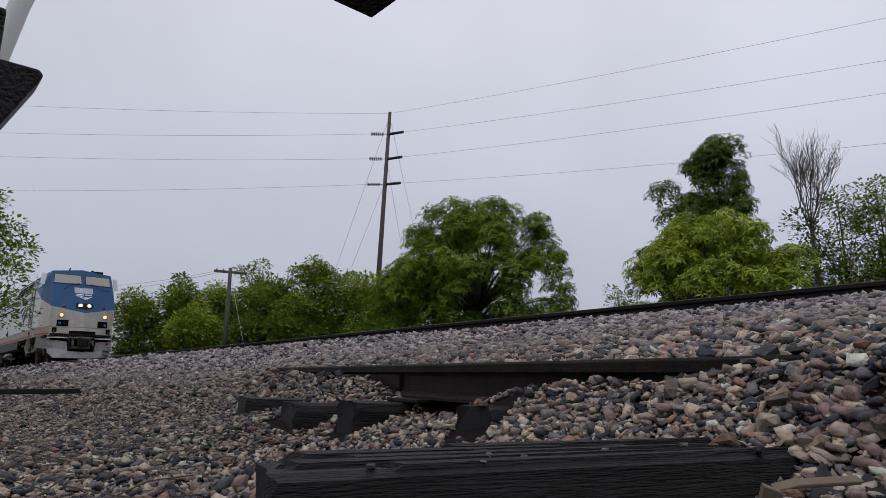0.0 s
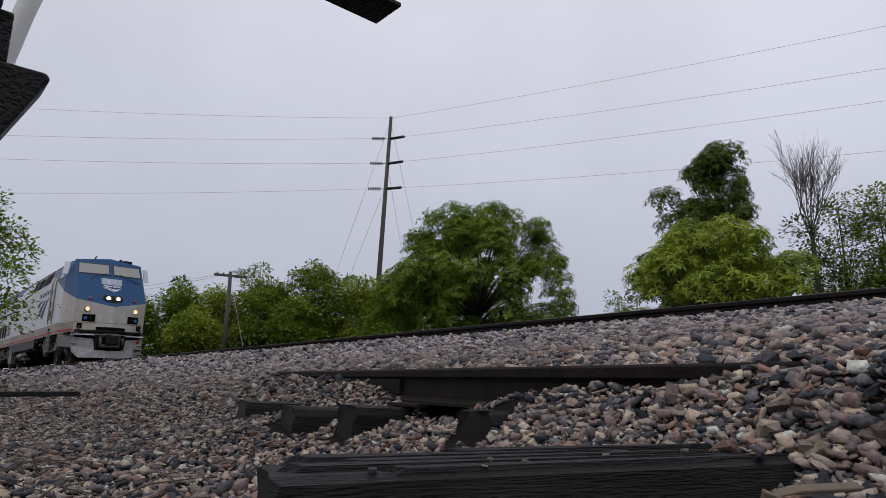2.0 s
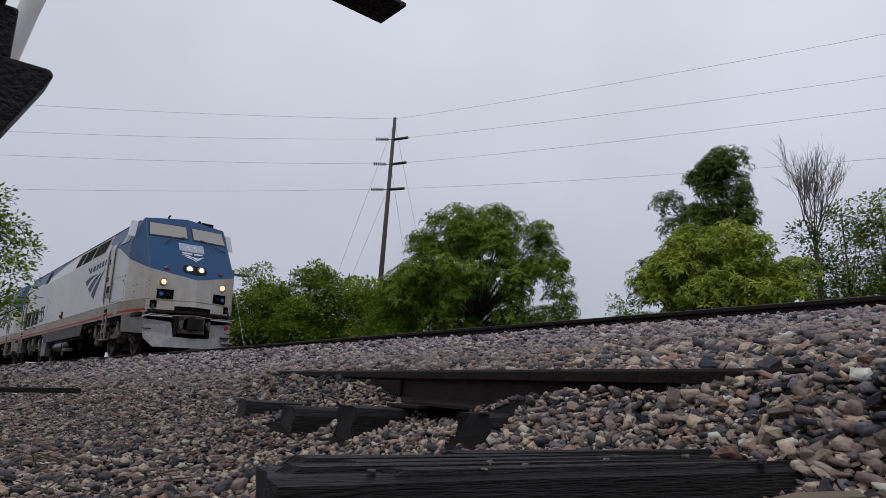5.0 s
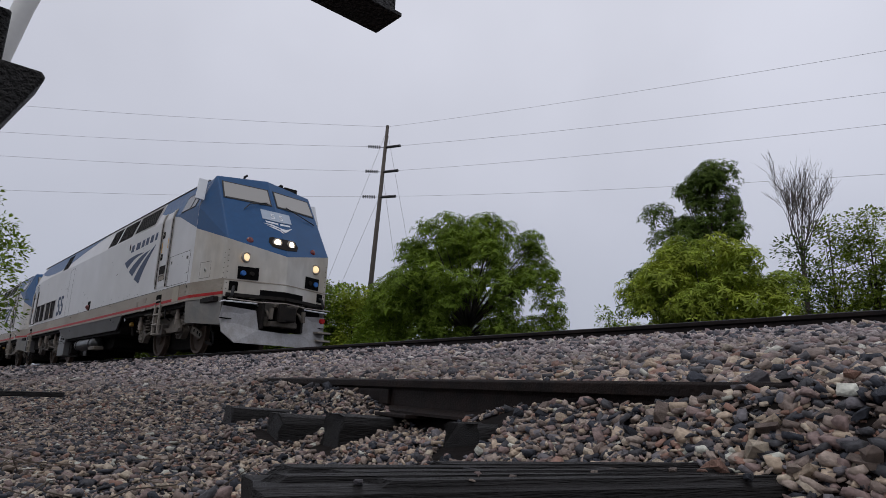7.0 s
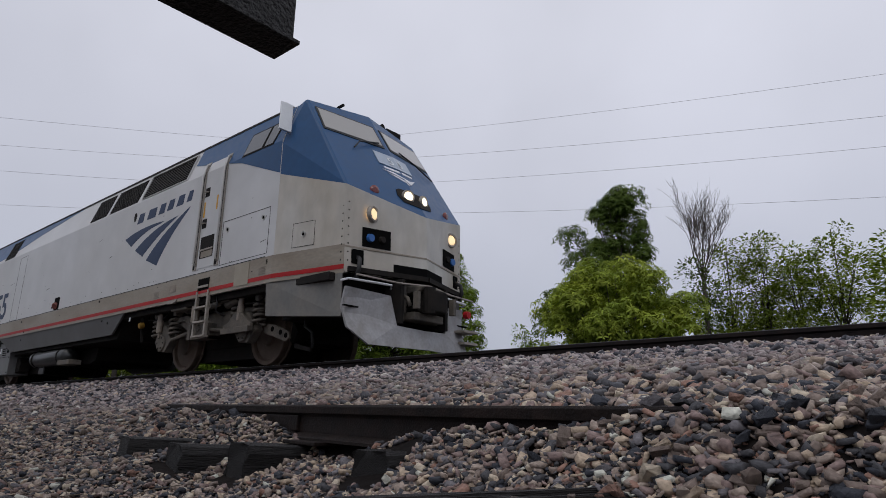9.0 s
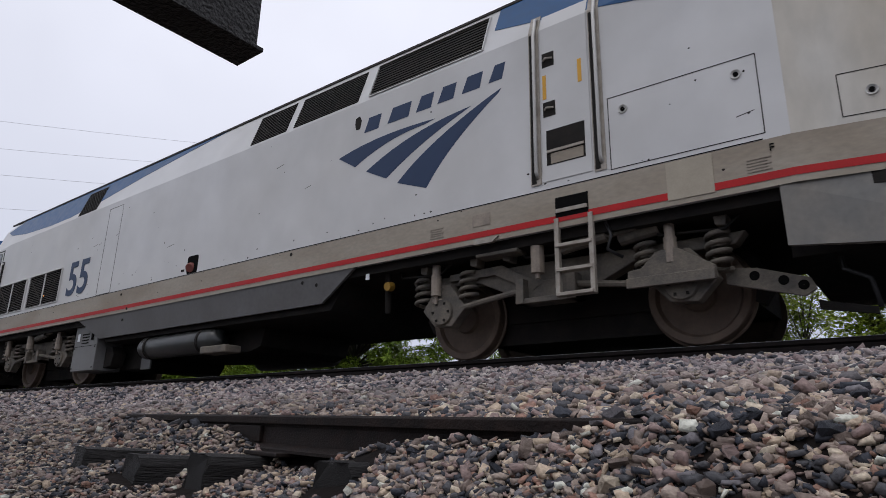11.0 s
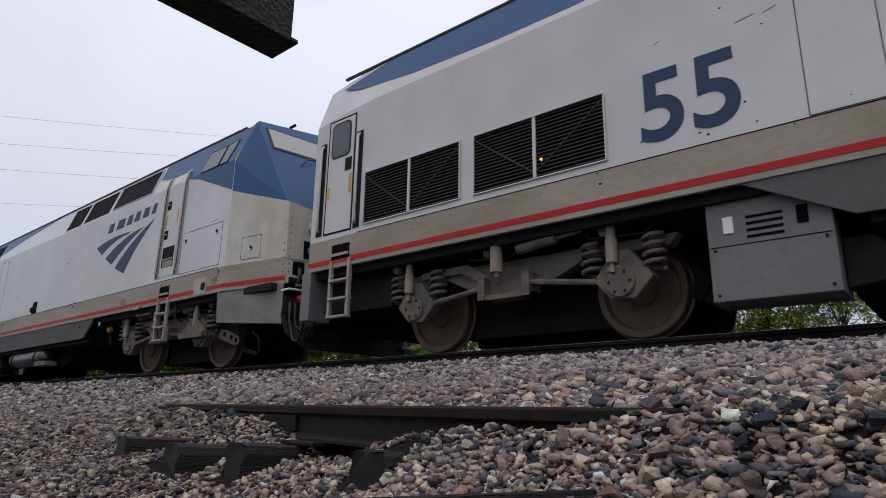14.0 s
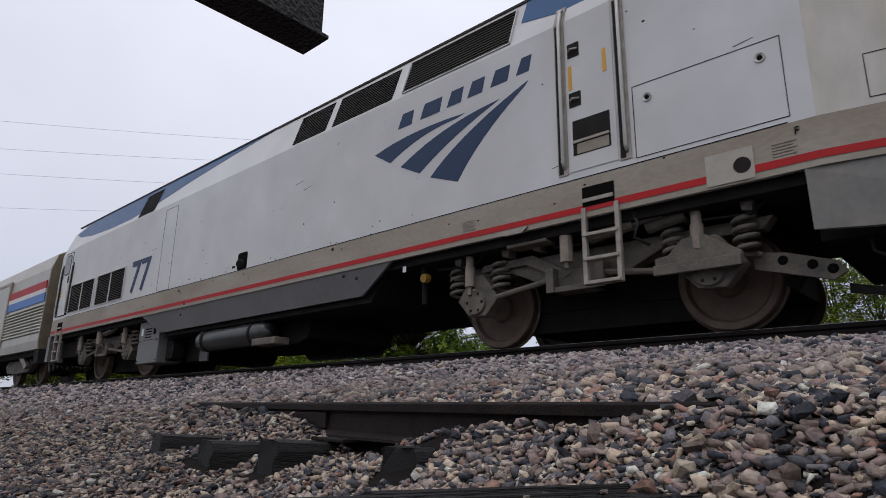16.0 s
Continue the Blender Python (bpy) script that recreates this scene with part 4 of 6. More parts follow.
def truck_side(loco, uc, sgn):
    """Side frame, axle boxes, springs and dampers of one truck on one side."""
    y = sgn * 1.12
    o = sgn
    tf = part("truck_frame", Build().prism([(uc - 2.0, 0.98), (uc - 1.9, 0.86), (uc - 0.95, 0.84), (uc - 0.55, 0.66), (uc + 0.55, 0.66), (uc + 0.95, 0.84), (uc + 1.9, 0.86), (uc + 2.0, 0.98)], y - 0.09, y + 0.09), M_TRUCK, loco, "dusty grey-brown steel truck frame", bevel=0.015)
    for du in (-1.42, 1.42):
        x = uc + du
        inner = -1 if du > 0 else 1
        part("axle_box", Build().prism([(x - 0.30, 0.56), (x - 0.12, 0.36), (x + 0.14, 0.34), (x + 0.34, 0.55), (x + 0.30, 0.62), (x + 0.1, 0.86), (x - 0.08, 0.86)], y + o * 0.04, y + o * 0.2), M_TRUCK, tf, bevel=0.012)
        part("hub_cover", Build().lathe([(0.001, 0), (0.15, 0), (0.16, 0.02), (0.16, 0.06)], pose(x, y + o * 0.235, 0.52, 0, 0, 0 if o < 0 else 180), 20), M_TRUCK, tf)
        for dx in (-0.34, 0.34):
            b = Build()
            coil(b, x + dx, y + o * 0.13, 0.62, 0.98, 0.10, 4.0, 0.026)
            part("coil_spring", b, M_TRUCK, tf, smooth=True)
        b = Build()
        b.tube([(x - 0.06, y + o * 0.25, 0.72), (x - 0.06, y + o * 0.25, 0.97)], 0.062, 12)
        b.tube([(x - 0.06, y + o * 0.25, 0.97), (x - 0.06, y + o * 0.25, 1.10)], 0.05, 12)
        b.tube([(x - 0.06, y + o * 0.25, 0.62), (x - 0.06, y + o * 0.25, 1.18)], 0.022, 8)
        b.box(x - 0.13, x + 0.01, y + o * 0.2 - 0.03, y + o * 0.2 + 0.06, 1.10, 1.14)
        b.box(x - 0.13, x + 0.01, y + o * 0.2 - 0.03, y + o * 0.2 + 0.06, 0.64, 0.69)
        part("damper", b, M_DAMPER, tf, "tan-grey vertical damper", smooth=False)
        b = Build()
        b.tube([(x + inner * 0.28, y + o * 0.17, 0.56), (uc - inner * 0.32, y + o * 0.2, 0.66)], 0.035, 8)
        part("guide_rod", b, M_TRUCK, tf)
        for k in range(6):
            a = k * math.pi / 3
            b = Build().box(x + 0.115 * math.cos(a) - 0.014, x + 0.115 * math.cos(a) + 0.014, y + o * 0.235 - 0.012, y + o * 0.235 + 0.012, 0.52 + 0.115 * math.sin(a) - 0.014, 0.52 + 0.115 * math.sin(a) + 0.014)
            part("hub_bolt", b, M_UNDER, tf)
    b = Build()
    b.box(uc - 0.36, uc + 0.36, y, y + o * 0.24, 0.50, 0.56).box(uc - 0.36, uc - 0.26, y, y + o * 0.26, 0.5, 0.78).box(uc + 0.26, uc + 0.36, y, y + o * 0.26, 0.5, 0.78).box(uc - 0.3, uc + 0.3, y, y + o * 0.14, 0.55, 0.76)
    part("transom_bracket", b, M_TRUCK, tf, bevel=0.008)
    b = Build()
    b.tube([(uc - 0.05, y + o * 0.3, 0.80), (uc - 0.05, y + o * 0.3, 1.10)], 0.075, 12).tube([(uc - 0.05, y + o * 0.3, 0.74), (uc - 0.05, y + o * 0.3, 1.2)], 0.03, 8)
    part("centre_damper", b, M_DAMPER, tf, "tan-grey upright damper")
    part("yaw_damper", Build().tube([(uc + 0.25, y + o * 0.3, 1.02), (uc + 0.75, y + o * 0.3, 1.08)], 0.06, 10).tube([(uc + 0.7, y + o * 0.3, 1.07), (uc + 1.05, y + o * 0.3, 1.12)], 0.03, 8), M_TRUCK, tf)
    part("brace", Build().prism([(uc - 1.35, 0.98), (uc - 0.6, 1.0), (uc - 0.1, 0.72), (uc - 0.2, 0.66), (uc - 0.7, 0.9), (uc - 1.35, 0.9)], y + o * 0.1, y + o * 0.15), M_TRUCK, tf)
    return tf


def wheelset():
    b = Build()
    for s in (-1, 1):
        y = s * 0.755
        prof = [(0.001, y + s * 0.07), (0.16, y + s * 0.08), (0.18, y + s * 0.04), (0.40, y + s * 0.02), (0.43, y + s * 0.07), (0.495, y + s * 0.075), (0.506, y + s * 0.06), (0.512, y - s * 0.035), (0.535, y - s * 0.045), (0.535, y - s * 0.07), (0.44, y - s * 0.07), (0.40, y - s * 0.03), (0.001, y - s * 0.03)]
        b.lathe(prof, None, 40)
    b.lathe([(0.001, -0.7), (0.1, -0.7), (0.1, 0.7), (0.001, 0.7)], None, 14)
    return b.mesh("wheelset", False)


WHEELSET = wheelset()
WHEELSET.materials.append(M_WHEEL)
AXLES = (-18.02, -15.18, -4.62, -1.78)
FRONT_GEAR = ("plow_blade", "plow_slot", "pilot_handle", "pilot_backing", "draft_gear_cheek", "draft_box", "uncoupling_rod", "front_step", "red_gladhand", "coupler", "coupler_carrier", "coupler_guard", "angle_cock", "brake_hose", "air_hose_red")
LETTERS = [  # six slanting plain bars: u0, u1
    (-5.84, -5.52), (-5.40, -4.98), (-4.90, -4.60), (-4.54, -4.24), (-4.16, -3.84), (-3.76, -3.52)]


def swoosh(p0, p1, p2, q0, q1, q2, n=10):
    """Outline between two bent edges (quadratic curves)."""
    def bez(a, b, c, t):
        return ((1 - t) ** 2 * a[0] + 2 * t * (1 - t) * b[0] + t * t * c[0], (1 - t) ** 2 * a[1] + 2 * t * (1 - t) * b[1] + t * t * c[1])
    return [bez(p0, p1, p2, k / n) for k in range(n + 1)] + [bez(q2, q1, q0, k / n) for k in range(n + 1)]


def grille(loco, u0, u1, h0, h1, n, posts, framed_in=True, name="side_grille"):
    """A near-side louvre: black plate for the shade in its well, slats, frame."""
    g = part(name, side_panel(Build(), (u0, u1), h0, h1, 0.004, 0.006), M_DARK, loco, "louvre grille with shade drawn as a black backing plate")
    b = Build()
    for k in range(n):
        h = h0 + (h1 - h0) * (k + 0.5) / n
        dz = (h1 - h0) / n * 0.22
        w0, w1 = upper(h) + 0.018, upper(h) + 0.006
        b.add([(u0, -w0, h - dz), (u1, -w0, h - dz), (u1, -w1, h + dz), (u0, -w1, h + dz), (u0, -w1, h - dz), (u1, -w1, h - dz)],
              [(0, 1, 2, 3), (0, 4, 5, 1), (4, 3, 2, 5), (0, 3, 4), (1, 5, 2)])
    part("slats", b, M_GRILLE, g)
    b = Build()
    f = 0.014
    if not framed_in and not posts:
        return g
    side_panel(b, (u0 - f, u1 + f), h0 - f, h0, 0.02, 0.02)
    side_panel(b, (u0 - f, u1 + f), h1, h1 + f, 0.03, 0.03)
    side_panel(b, (u0 - f, u0), h0, h1, 0.03, 0.03)
    side_panel(b, (u1, u1 + f), h0, h1, 0.03, 0.03)
    for p in posts:
        side_panel(b, (p - 0.02, p + 0.02), h0, h1, 0.026, 0.02)
    part("grille_frame", b, M_SILVER, g)
    return g


def locomotive(number, lit, cover_patch):
    """A streamlined diesel passenger locomotive; nose towards +x, origin under the front door at rail height."""
    L = empty("locomotive", "silver and blue diesel passenger locomotive with red sill stripe, running on the main track", "locomotive", group="locomotives of the train")
    # body shell
    sec = lambda w, r, d=0.0: [(-w, 1.22), (-w, 3.63 - d), (-(w - 0.24 + r), 4.36 - 1.1 * d), (-0.7, 4.47 - 1.1 * d), (0.7, 4.47 - 1.1 * d), (w - 0.24 + r, 4.36 - 1.1 * d), (w, 3.63 - d), (w, 1.22)]
    b = Build().sweep([sec(HW, 0.0, 0.12), sec(HW, 0.0, 0.03), sec(HW, 0), sec(HW, 0), sec(HW, 0)], [-19.92, -19.2, -18.6, -8.0, N_KNEE.x])
    shell = part("body_shell", b, M_SILVER, L, "silver-grey painted body, faintly dusty")
    # nose
    W, Bl = Build(), Build()
    for s in (-1, 1):
        m = lambda p: (p.x, p.y * -s, p.z)
        A0, A1 = Vector((-0.68, -HW, 1.22)), N_KNEE
        C0, C1 = N_FOOT, N_CORNER
        M0, M1 = N_FOOT_MID, N_MID
        kb = Vector((-0.68, -HW, 3.02))
        W.add([m(A0), m(C0), m(C1), m(kb)], [(0, 1, 2, 3)])
        W.add([m(C0), m(M0), m(M1), m(C1)], [(0, 1, 2, 3)])
        Bl.add([m(kb), m(C1), m(A1)], [(0, 1, 2)])
        roofk = Vector((-0.68, -(HW - 0.24), 4.36))
        Bl.add([m(A1), m(C1), m(N_ROOF)], [(0, 1, 2)])
        Bl.add([m(A1), m(N_ROOF), m(roofk)], [(0, 1, 2)])
        Bl.add([m(C1), m(M1), m(N_TOP), m(N_ROOF)], [(0, 1, 2, 3)])
        Bl.add([m(roofk), m(N_ROOF), m(N_TOP), (-0.69, 0, 4.57)], [(0, 1, 2, 3)])
        Bl.add([m(roofk), (-0.69, 0, 4.57), (-3.4, 0, 4.475), (-3.4, roofk.y * -s, 4.37)], [(0, 1, 2, 3)])
    part("nose", W, M_NOSE, L, "silver lower nose with streaks of dirt")
    bm = bmesh.new()
    bm.from_mesh(Bl.mesh("cab_front"))
    bmesh.ops.remove_doubles(bm, verts=bm.verts, dist=0.004)
    bmesh.ops.recalc_face_normals(bm, faces=bm.faces)
    cab_me = bpy.data.meshes.new("cab_front")
    bm.to_mesh(cab_me)
    bm.free()
    part("cab_front", cab_me, M_BLUE, L, "blue faceted cab front", bevel=0.035)
    # sill band, red stripe, skirt
    for s in (-1, 1):
        b = Build()
        b.add([(-19.92, s * (HW + 0.004), 1.2), (-0.68, s * (HW + 0.004), 1.2), (-0.68, s * (HW + 0.004), 1.64), (-19.92, s * (HW + 0.004), 1.64)], [(0, 1, 2, 3)])
        b.add([(-0.68, s * (HW + 0.004), 1.2), (0.755, s * 1.356, 1.2), (0.752, s * 1.364, 1.64), (-0.68, s * (HW + 0.004), 1.64)], [(0, 1, 2, 3)])
        part("sill_band", b, M_SILL, L, "dusty beige-grey lower sill band")
        b = Build()
        b.add([(-19.92, s * (HW + 0.009), 1.262), (-0.68, s * (HW + 0.009), 1.262), (-0.68, s * (HW + 0.009), 1.332), (-19.92, s * (HW + 0.009), 1.332)], [(0, 1, 2, 3)])
        b.add([(-0.68, s * (HW + 0.009), 1.262), (0.758, s * 1.363, 1.262), (0.758, s * 1.365, 1.332), (-0.68, s * (HW + 0.009), 1.332)], [(0, 1, 2, 3)])
        part("red_stripe", b, M_RED, L, "narrow red stripe")
        part("skirt", Build().add([(-13.95, s * (HW - 0.005), 1.225), (-13.08, s * (HW - 0.11), 0.79), (-6.6, s * (HW - 0.11), 0.81), (-5.85, s * (HW - 0.005), 1.225), (-13.95, s * (HW - 0.05), 1.225), (-13.08, s * (HW - 0.15), 0.79), (-6.6, s * (HW - 0.15), 0.81), (-5.85, s * (HW - 0.05), 1.225)], [(0, 1, 2, 3), (7, 6, 5, 4), (0, 4, 5, 1), (1, 5, 6, 2), (2, 6, 7, 3), (3, 7, 4, 0)]), M_SKIRT, L, "grey tank skirt with angled ends")
        part("seam", Build().box(-18.9, -0.9, s * (HW + 0.004) - 0.003, s * (HW + 0.004) + 0.003, 1.645, 1.653), M_DARK, L)
        part("roof_edge", Build().box(-19.6, -0.8, s * (HW - 0.24) - 0.02, s * (HW - 0.24) + 0.02, 4.35, 4.385), M_GRILLE, L)
    # underside: the near-black colour includes the shade beneath the body
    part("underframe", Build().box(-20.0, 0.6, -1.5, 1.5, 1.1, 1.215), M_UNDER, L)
    part("fuel_tank", Build().prism([(-12.4, 1.15), (-12.3, 0.45), (-8.9, 0.34), (-8.6, 0.42), (-8.4, 1.15)], -0.95, 0.95), M_UNDER, L, "fuel tank, near-black to include the underside's shade")
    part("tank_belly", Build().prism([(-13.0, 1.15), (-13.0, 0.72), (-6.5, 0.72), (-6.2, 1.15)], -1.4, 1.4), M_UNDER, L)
    for s in (-1, 1):
        b = Build().lathe([(0.001, -11.62), (0.17, -11.58), (0.205, -11.48), (0.205, -9.36), (0.17, -9.24), (0.001, -9.2)], pose(0, s * 1.28, 0.52, 0, 0, -90), 22)
        part("air_tank", b, M_TANK, L, "dark cylindrical air tank slung below the skirt", smooth=True)
    for x in (-11.3, -9.62):
        b = Build().lathe([(0.208, -0.03), (0.218, -0.03), (0.218, 0.03), (0.208, 0.03)], pose(x, -1.28, 0.52, 0, 0, 90), 22)
        b.box(x - 0.03, x + 0.03, -1.3, -1.26, 0.72, 0.85)
        part("tank_strap", b, M_UNDER, L)
    part("tank_bracket", Build().box(-9.45, -8.75, -1.5, -1.2, 0.28, 0.40), M_TRUCK, L, bevel=0.02)
    box_ = part("equipment_box", Build().box(-14.26, -13.25, -1.44, -0.9, 0.19, 1.2), M_SKIRT, L, "grey equipment box with bolted cover", bevel=0.012)
    b = Build()
    for k in range(4):
        b.box(-13.92, -13.62, -1.448, -1.438, 0.74 + 0.06 * k, 0.762 + 0.06 * k)
    part("vent", b, M_DARK, box_)
    for k in range(4):
        x = (-14.2, -13.31)[k % 2]
        part("bolt", Build().lathe([(0.001, 0), (0.014, 0), (0.014, 0.012)], pose(x, -1.454, (0.25, 0.66)[k // 2]), 8), M_UNDER, box_)
    part("cover_seam", Build().box(-14.24, -13.27, -1.444, -1.438, 0.686, 0.694), M_DARK, box_)
    for u_, m_ in ((-14.07, M_PALE), (-13.47, M_DARK)):
        part("box_latch", Build().box(u_ - 0.045, u_ + 0.045, -1.455, -1.438, 0.80, 0.96), m_, box_, bevel=0.012)
    part("lower_bracket", Build().prism([(-13.24, 0.24), (-12.95, 0.28), (-12.88, 0.5), (-13.0, 0.66), (-13.24, 0.66)], -1.25, -1.0), M_UNDER, L, bevel=0.01)
    part("equipment_rack", Build().prism([(-13.24, 0.22), (-12.45, 0.22), (-12.3, 0.4), (-12.3, 1.12), (-13.24, 1.12)], -0.9, 0.9), M_UNDER, L, bevel=0.02)
    part("hanging_plate", Build().prism([(-12.36, 0.2), (-12.02, 0.2), (-12.02, 0.56), (-12.2, 0.64), (-12.36, 0.6)], -0.94, -0.9), M_SKIRT, L, "grey hanging splash plate", bevel=0.004)
    for u in (-16.6, -3.2):
        truck_side(L, u, -1)
        # motors and far frame: shade between the wheels is in their near-black colour
        part("truck_beam", Build().box(u - 1.9, u + 1.9, -0.65, 0.65, 0.42, 0.92).box(u - 1.15, u + 1.15, -0.62, 0.62, 0.17, 0.45), M_UNDER, L, "traction motors and brake gear, near-black to include shade")
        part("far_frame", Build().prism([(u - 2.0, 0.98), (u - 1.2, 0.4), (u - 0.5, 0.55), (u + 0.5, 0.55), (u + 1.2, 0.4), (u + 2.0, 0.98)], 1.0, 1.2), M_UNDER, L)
        for e in (-1, 1):
            part("brake_hanger", Build().prism([(u + e * 2.12, 0.55), (u + e * 2.0, 0.36), (u + e * 1.92, 0.40), (u + e * 1.97, 0.75)], -0.72, -0.6), M_UNDER, L)
    wheels = []
    for u in AXLES:
        w = part("wheelset", WHEELSET, M_WHEEL, L, "brown steel wheel pair with worn bright treads")
        w.location = (u, 0, 0.51)
        wheels.append((w, u))
    # upper grilles near the roof and the large rear louvres
    grille(L, -8.54, -7.62, 3.68, 4.27, 15, (), False)
    grille(L, -7.44, -6.02, 3.68, 4.27, 15, (), False)
    grille(L, -5.78, -3.86, 3.70, 4.26, 11, ())
    grille(L, -14.87, -14.0, 3.66, 4.26, 15, (), False)
    for u0, u1 in ((-18.76, -17.06), (-16.83, -15.13)):
        g = grille(L, u0, u1, 1.75, 2.49, 17, ((u0 + u1) / 2,), name="radiator_grille")
        b = Build()
        for q, (xa, za, xb, zb) in enumerate(((u0, 2.44, (u0 + u1) / 2, 1.8), ((u0 + u1) / 2, 1.8, u1, 2.44))):
            b.tube([(xa, -HW - 0.008, za), (xb, -HW - 0.008, zb)], 0.014, 5)
        part("diagonal_brace", b, M_GRILLE, g)
    # blue flashes along the roof, front and back
    part("front_blue_flash", flat(Build(), [(-3.74, 3.98), (-1.9, 3.53), (-0.70, 3.05), (-0.69, 4.345), (-3.72, 4.345)], 0.005), M_BLUE, L, "blue cab side panel")
    b = Build()
    up = [(-19.55, 4.14), (-19.1, 3.98), (-18.0, 3.82), (-16.5, 3.74), (-15.4, 3.74), (-14.0, 3.86), (-12.4, 4.08), (-10.6, 4.26), (-9.6, 4.345)]
    flat(b, up + [(-18.6, 4.345)], 0.003)
    part("rear_blue_flash", b, M_BLUE, L, "long blue sweep along the roof edge")
    # near-side cab windows
    for pts in ([(-1.86, 3.66), (-1.30, 3.66), (-1.24, 4.08), (-1.80, 4.08)], [(-1.22, 3.66), (-0.98, 3.66), (-0.86, 4.1), (-1.17, 4.08)]):
        f = part("side_window_frame", flat(Build(), [(u + (-0.03 if i in (0, 3) else 0.03), h + (-0.03 if i < 2 else 0.03)) for i, (u, h) in enumerate(pts)], 0.012), M_UNDER, L)
        part("side_window", flat(Build(), pts, 0.018), M_GLASS, f, "dark cab side window")
    for sd in (-1, 1) if lit else ():
        part("mirror", Build().box(-0.11, 0.11, -0.02, 0.02, -0.30, 0.30, pose(-0.63, sd * 1.62, 4.03, -14, 6 * -sd, 90 + sd * 12)), M_PALE, L, "pale folding mirror", bevel=0.01)
    # front side door with handrails and step wells
    door = part("cab_door", flat(Build(), [(-3.05, 1.74), (-2.48, 1.74), (-2.48, 3.62), (-2.48, 3.84), (-3.05, 3.84), (-3.05, 3.62)], 0.008), M_SILVER, L, "silver cab side door with step well")
    for u0, u1 in ((-3.20, -3.07), (-2.46, -2.33)):
        w = part("handrail_recess", flat(Build(), [(u0, 1.72), (u1, 1.72), (u1, 3.62), (u1, 3.88), (u0, 3.88), (u0, 3.62)], 0.012), M_STEP, L)
        # dark strip painted as the shade inside the recess
        part("recess_shade_plate", flat(Build(), [(u0 + 0.012, 1.74), (u1 - 0.06, 1.74), (u1 - 0.06, 3.6), (u0 + 0.012, 3.6)], 0.015), M_UNDER, w)
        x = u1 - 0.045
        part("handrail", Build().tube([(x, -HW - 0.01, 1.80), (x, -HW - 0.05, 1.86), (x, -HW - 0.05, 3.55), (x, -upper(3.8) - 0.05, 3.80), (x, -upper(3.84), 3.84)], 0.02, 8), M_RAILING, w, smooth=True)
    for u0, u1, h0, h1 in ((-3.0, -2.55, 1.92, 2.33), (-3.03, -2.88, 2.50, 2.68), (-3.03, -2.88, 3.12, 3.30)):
        # flat dark plate on the door carries the well's shade
        w = part("step_well", flat(Build(), [(u0, h0), (u1, h0), (u1, h1), (u0, h1)], 0.012), M_UNDER, door, "step well drawn as a flat shade-dark plate")
        part("step_tread", Build().box(u0 + 0.01, u1 - 0.01, -HW - 0.03, -HW - 0.005, h0 + 0.14, h0 + 0.17) if u1 - u0 > 0.3 else Build().tube([(u0 + 0.02, -HW - 0.015, (h0 + h1) / 2), (u0 + 0.06, -HW - 0.05, (h0 + h1) / 2), (u1 - 0.02, -HW - 0.015, (h0 + h1) / 2)], 0.013, 6), M_STEP, w)
        if u1 - u0 > 0.3:
            part("well_floor", flat(Build(), [(u0 + 0.05, h0 + 0.01), (u1 - 0.02, h0 + 0.01), (u1 - 0.02, h0 + 0.13), (u0 + 0.05, h0 + 0.13)], 0.015), M_SILL, w)
    for u, h0, h1 in ((-3.03, 2.72, 3.02), (-2.60, 2.80, 3.08)):
        part("sticker", flat(Build(), [(u, h0), (u + 0.045, h0), (u + 0.045, h1), (u, h1)], 0.0125), M_YELLOW, door, "yellow warning sticker")
    # rear door
    rd = part("rear_door", flat(Build(), [(-19.60, 1.74), (-19.05, 1.74), (-19.05, 3.5), (-19.60, 3.5)], 0.008), M_SILVER, L, "silver rear side door with rounded window")
    part("rear_door_frame", flat(Build(), [(-19.63, 1.71), (-19.02, 1.71), (-19.02, 3.53), (-19.63, 3.53)], 0.004), M_UNDER, rd)
    def rounded(u0, u1, h0, h1, r):
        out = []
        for cx, cz, a0 in ((u1 - r, h0 + r, -90), (u1 - r, h1 - r, 0), (u0 + r, h1 - r, 90), (u0 + r, h0 + r, 180)):
            out += [(cx + r * math.cos(radians(a0 + 30 * k)), cz + r * math.sin(radians(a0 + 30 * k))) for k in range(4)]
        return out
    part("door_window_seal", flat(Build(), rounded(-19.55, -19.12, 2.88, 3.46, 0.09), 0.012), M_RUBBER, rd)
    part("door_window", flat(Build(), rounded(-19.52, -19.15, 2.91, 3.43, 0.07), 0.016), M_GLASS, rd)
    part("door_latch", flat(Build(), [(-19.22, 2.64), (-19.08, 2.64), (-19.08, 2.84), (-19.22, 2.84)], 0.013), M_UNDER, rd)
    part("sticker", flat(Build(), [(-19.12, 2.28), (-19.07, 2.28), (-19.07, 2.58), (-19.12, 2.58)], 0.0135), M_YELLOW, rd, "yellow warning sticker")
    part("sticker", flat(Build(), [(-19.58, 2.25), (-19.54, 2.25), (-19.54, 2.45), (-19.58, 2.45)], 0.0135), M_YELLOW, rd, "yellow warning sticker")
    for u0, u1 in ((-19.80, -19.67), (-18.99, -18.86)):
        # rear recess is a flat plate coloured dark as its shade
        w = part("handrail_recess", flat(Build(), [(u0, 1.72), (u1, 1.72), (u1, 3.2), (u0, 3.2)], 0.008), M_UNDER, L)
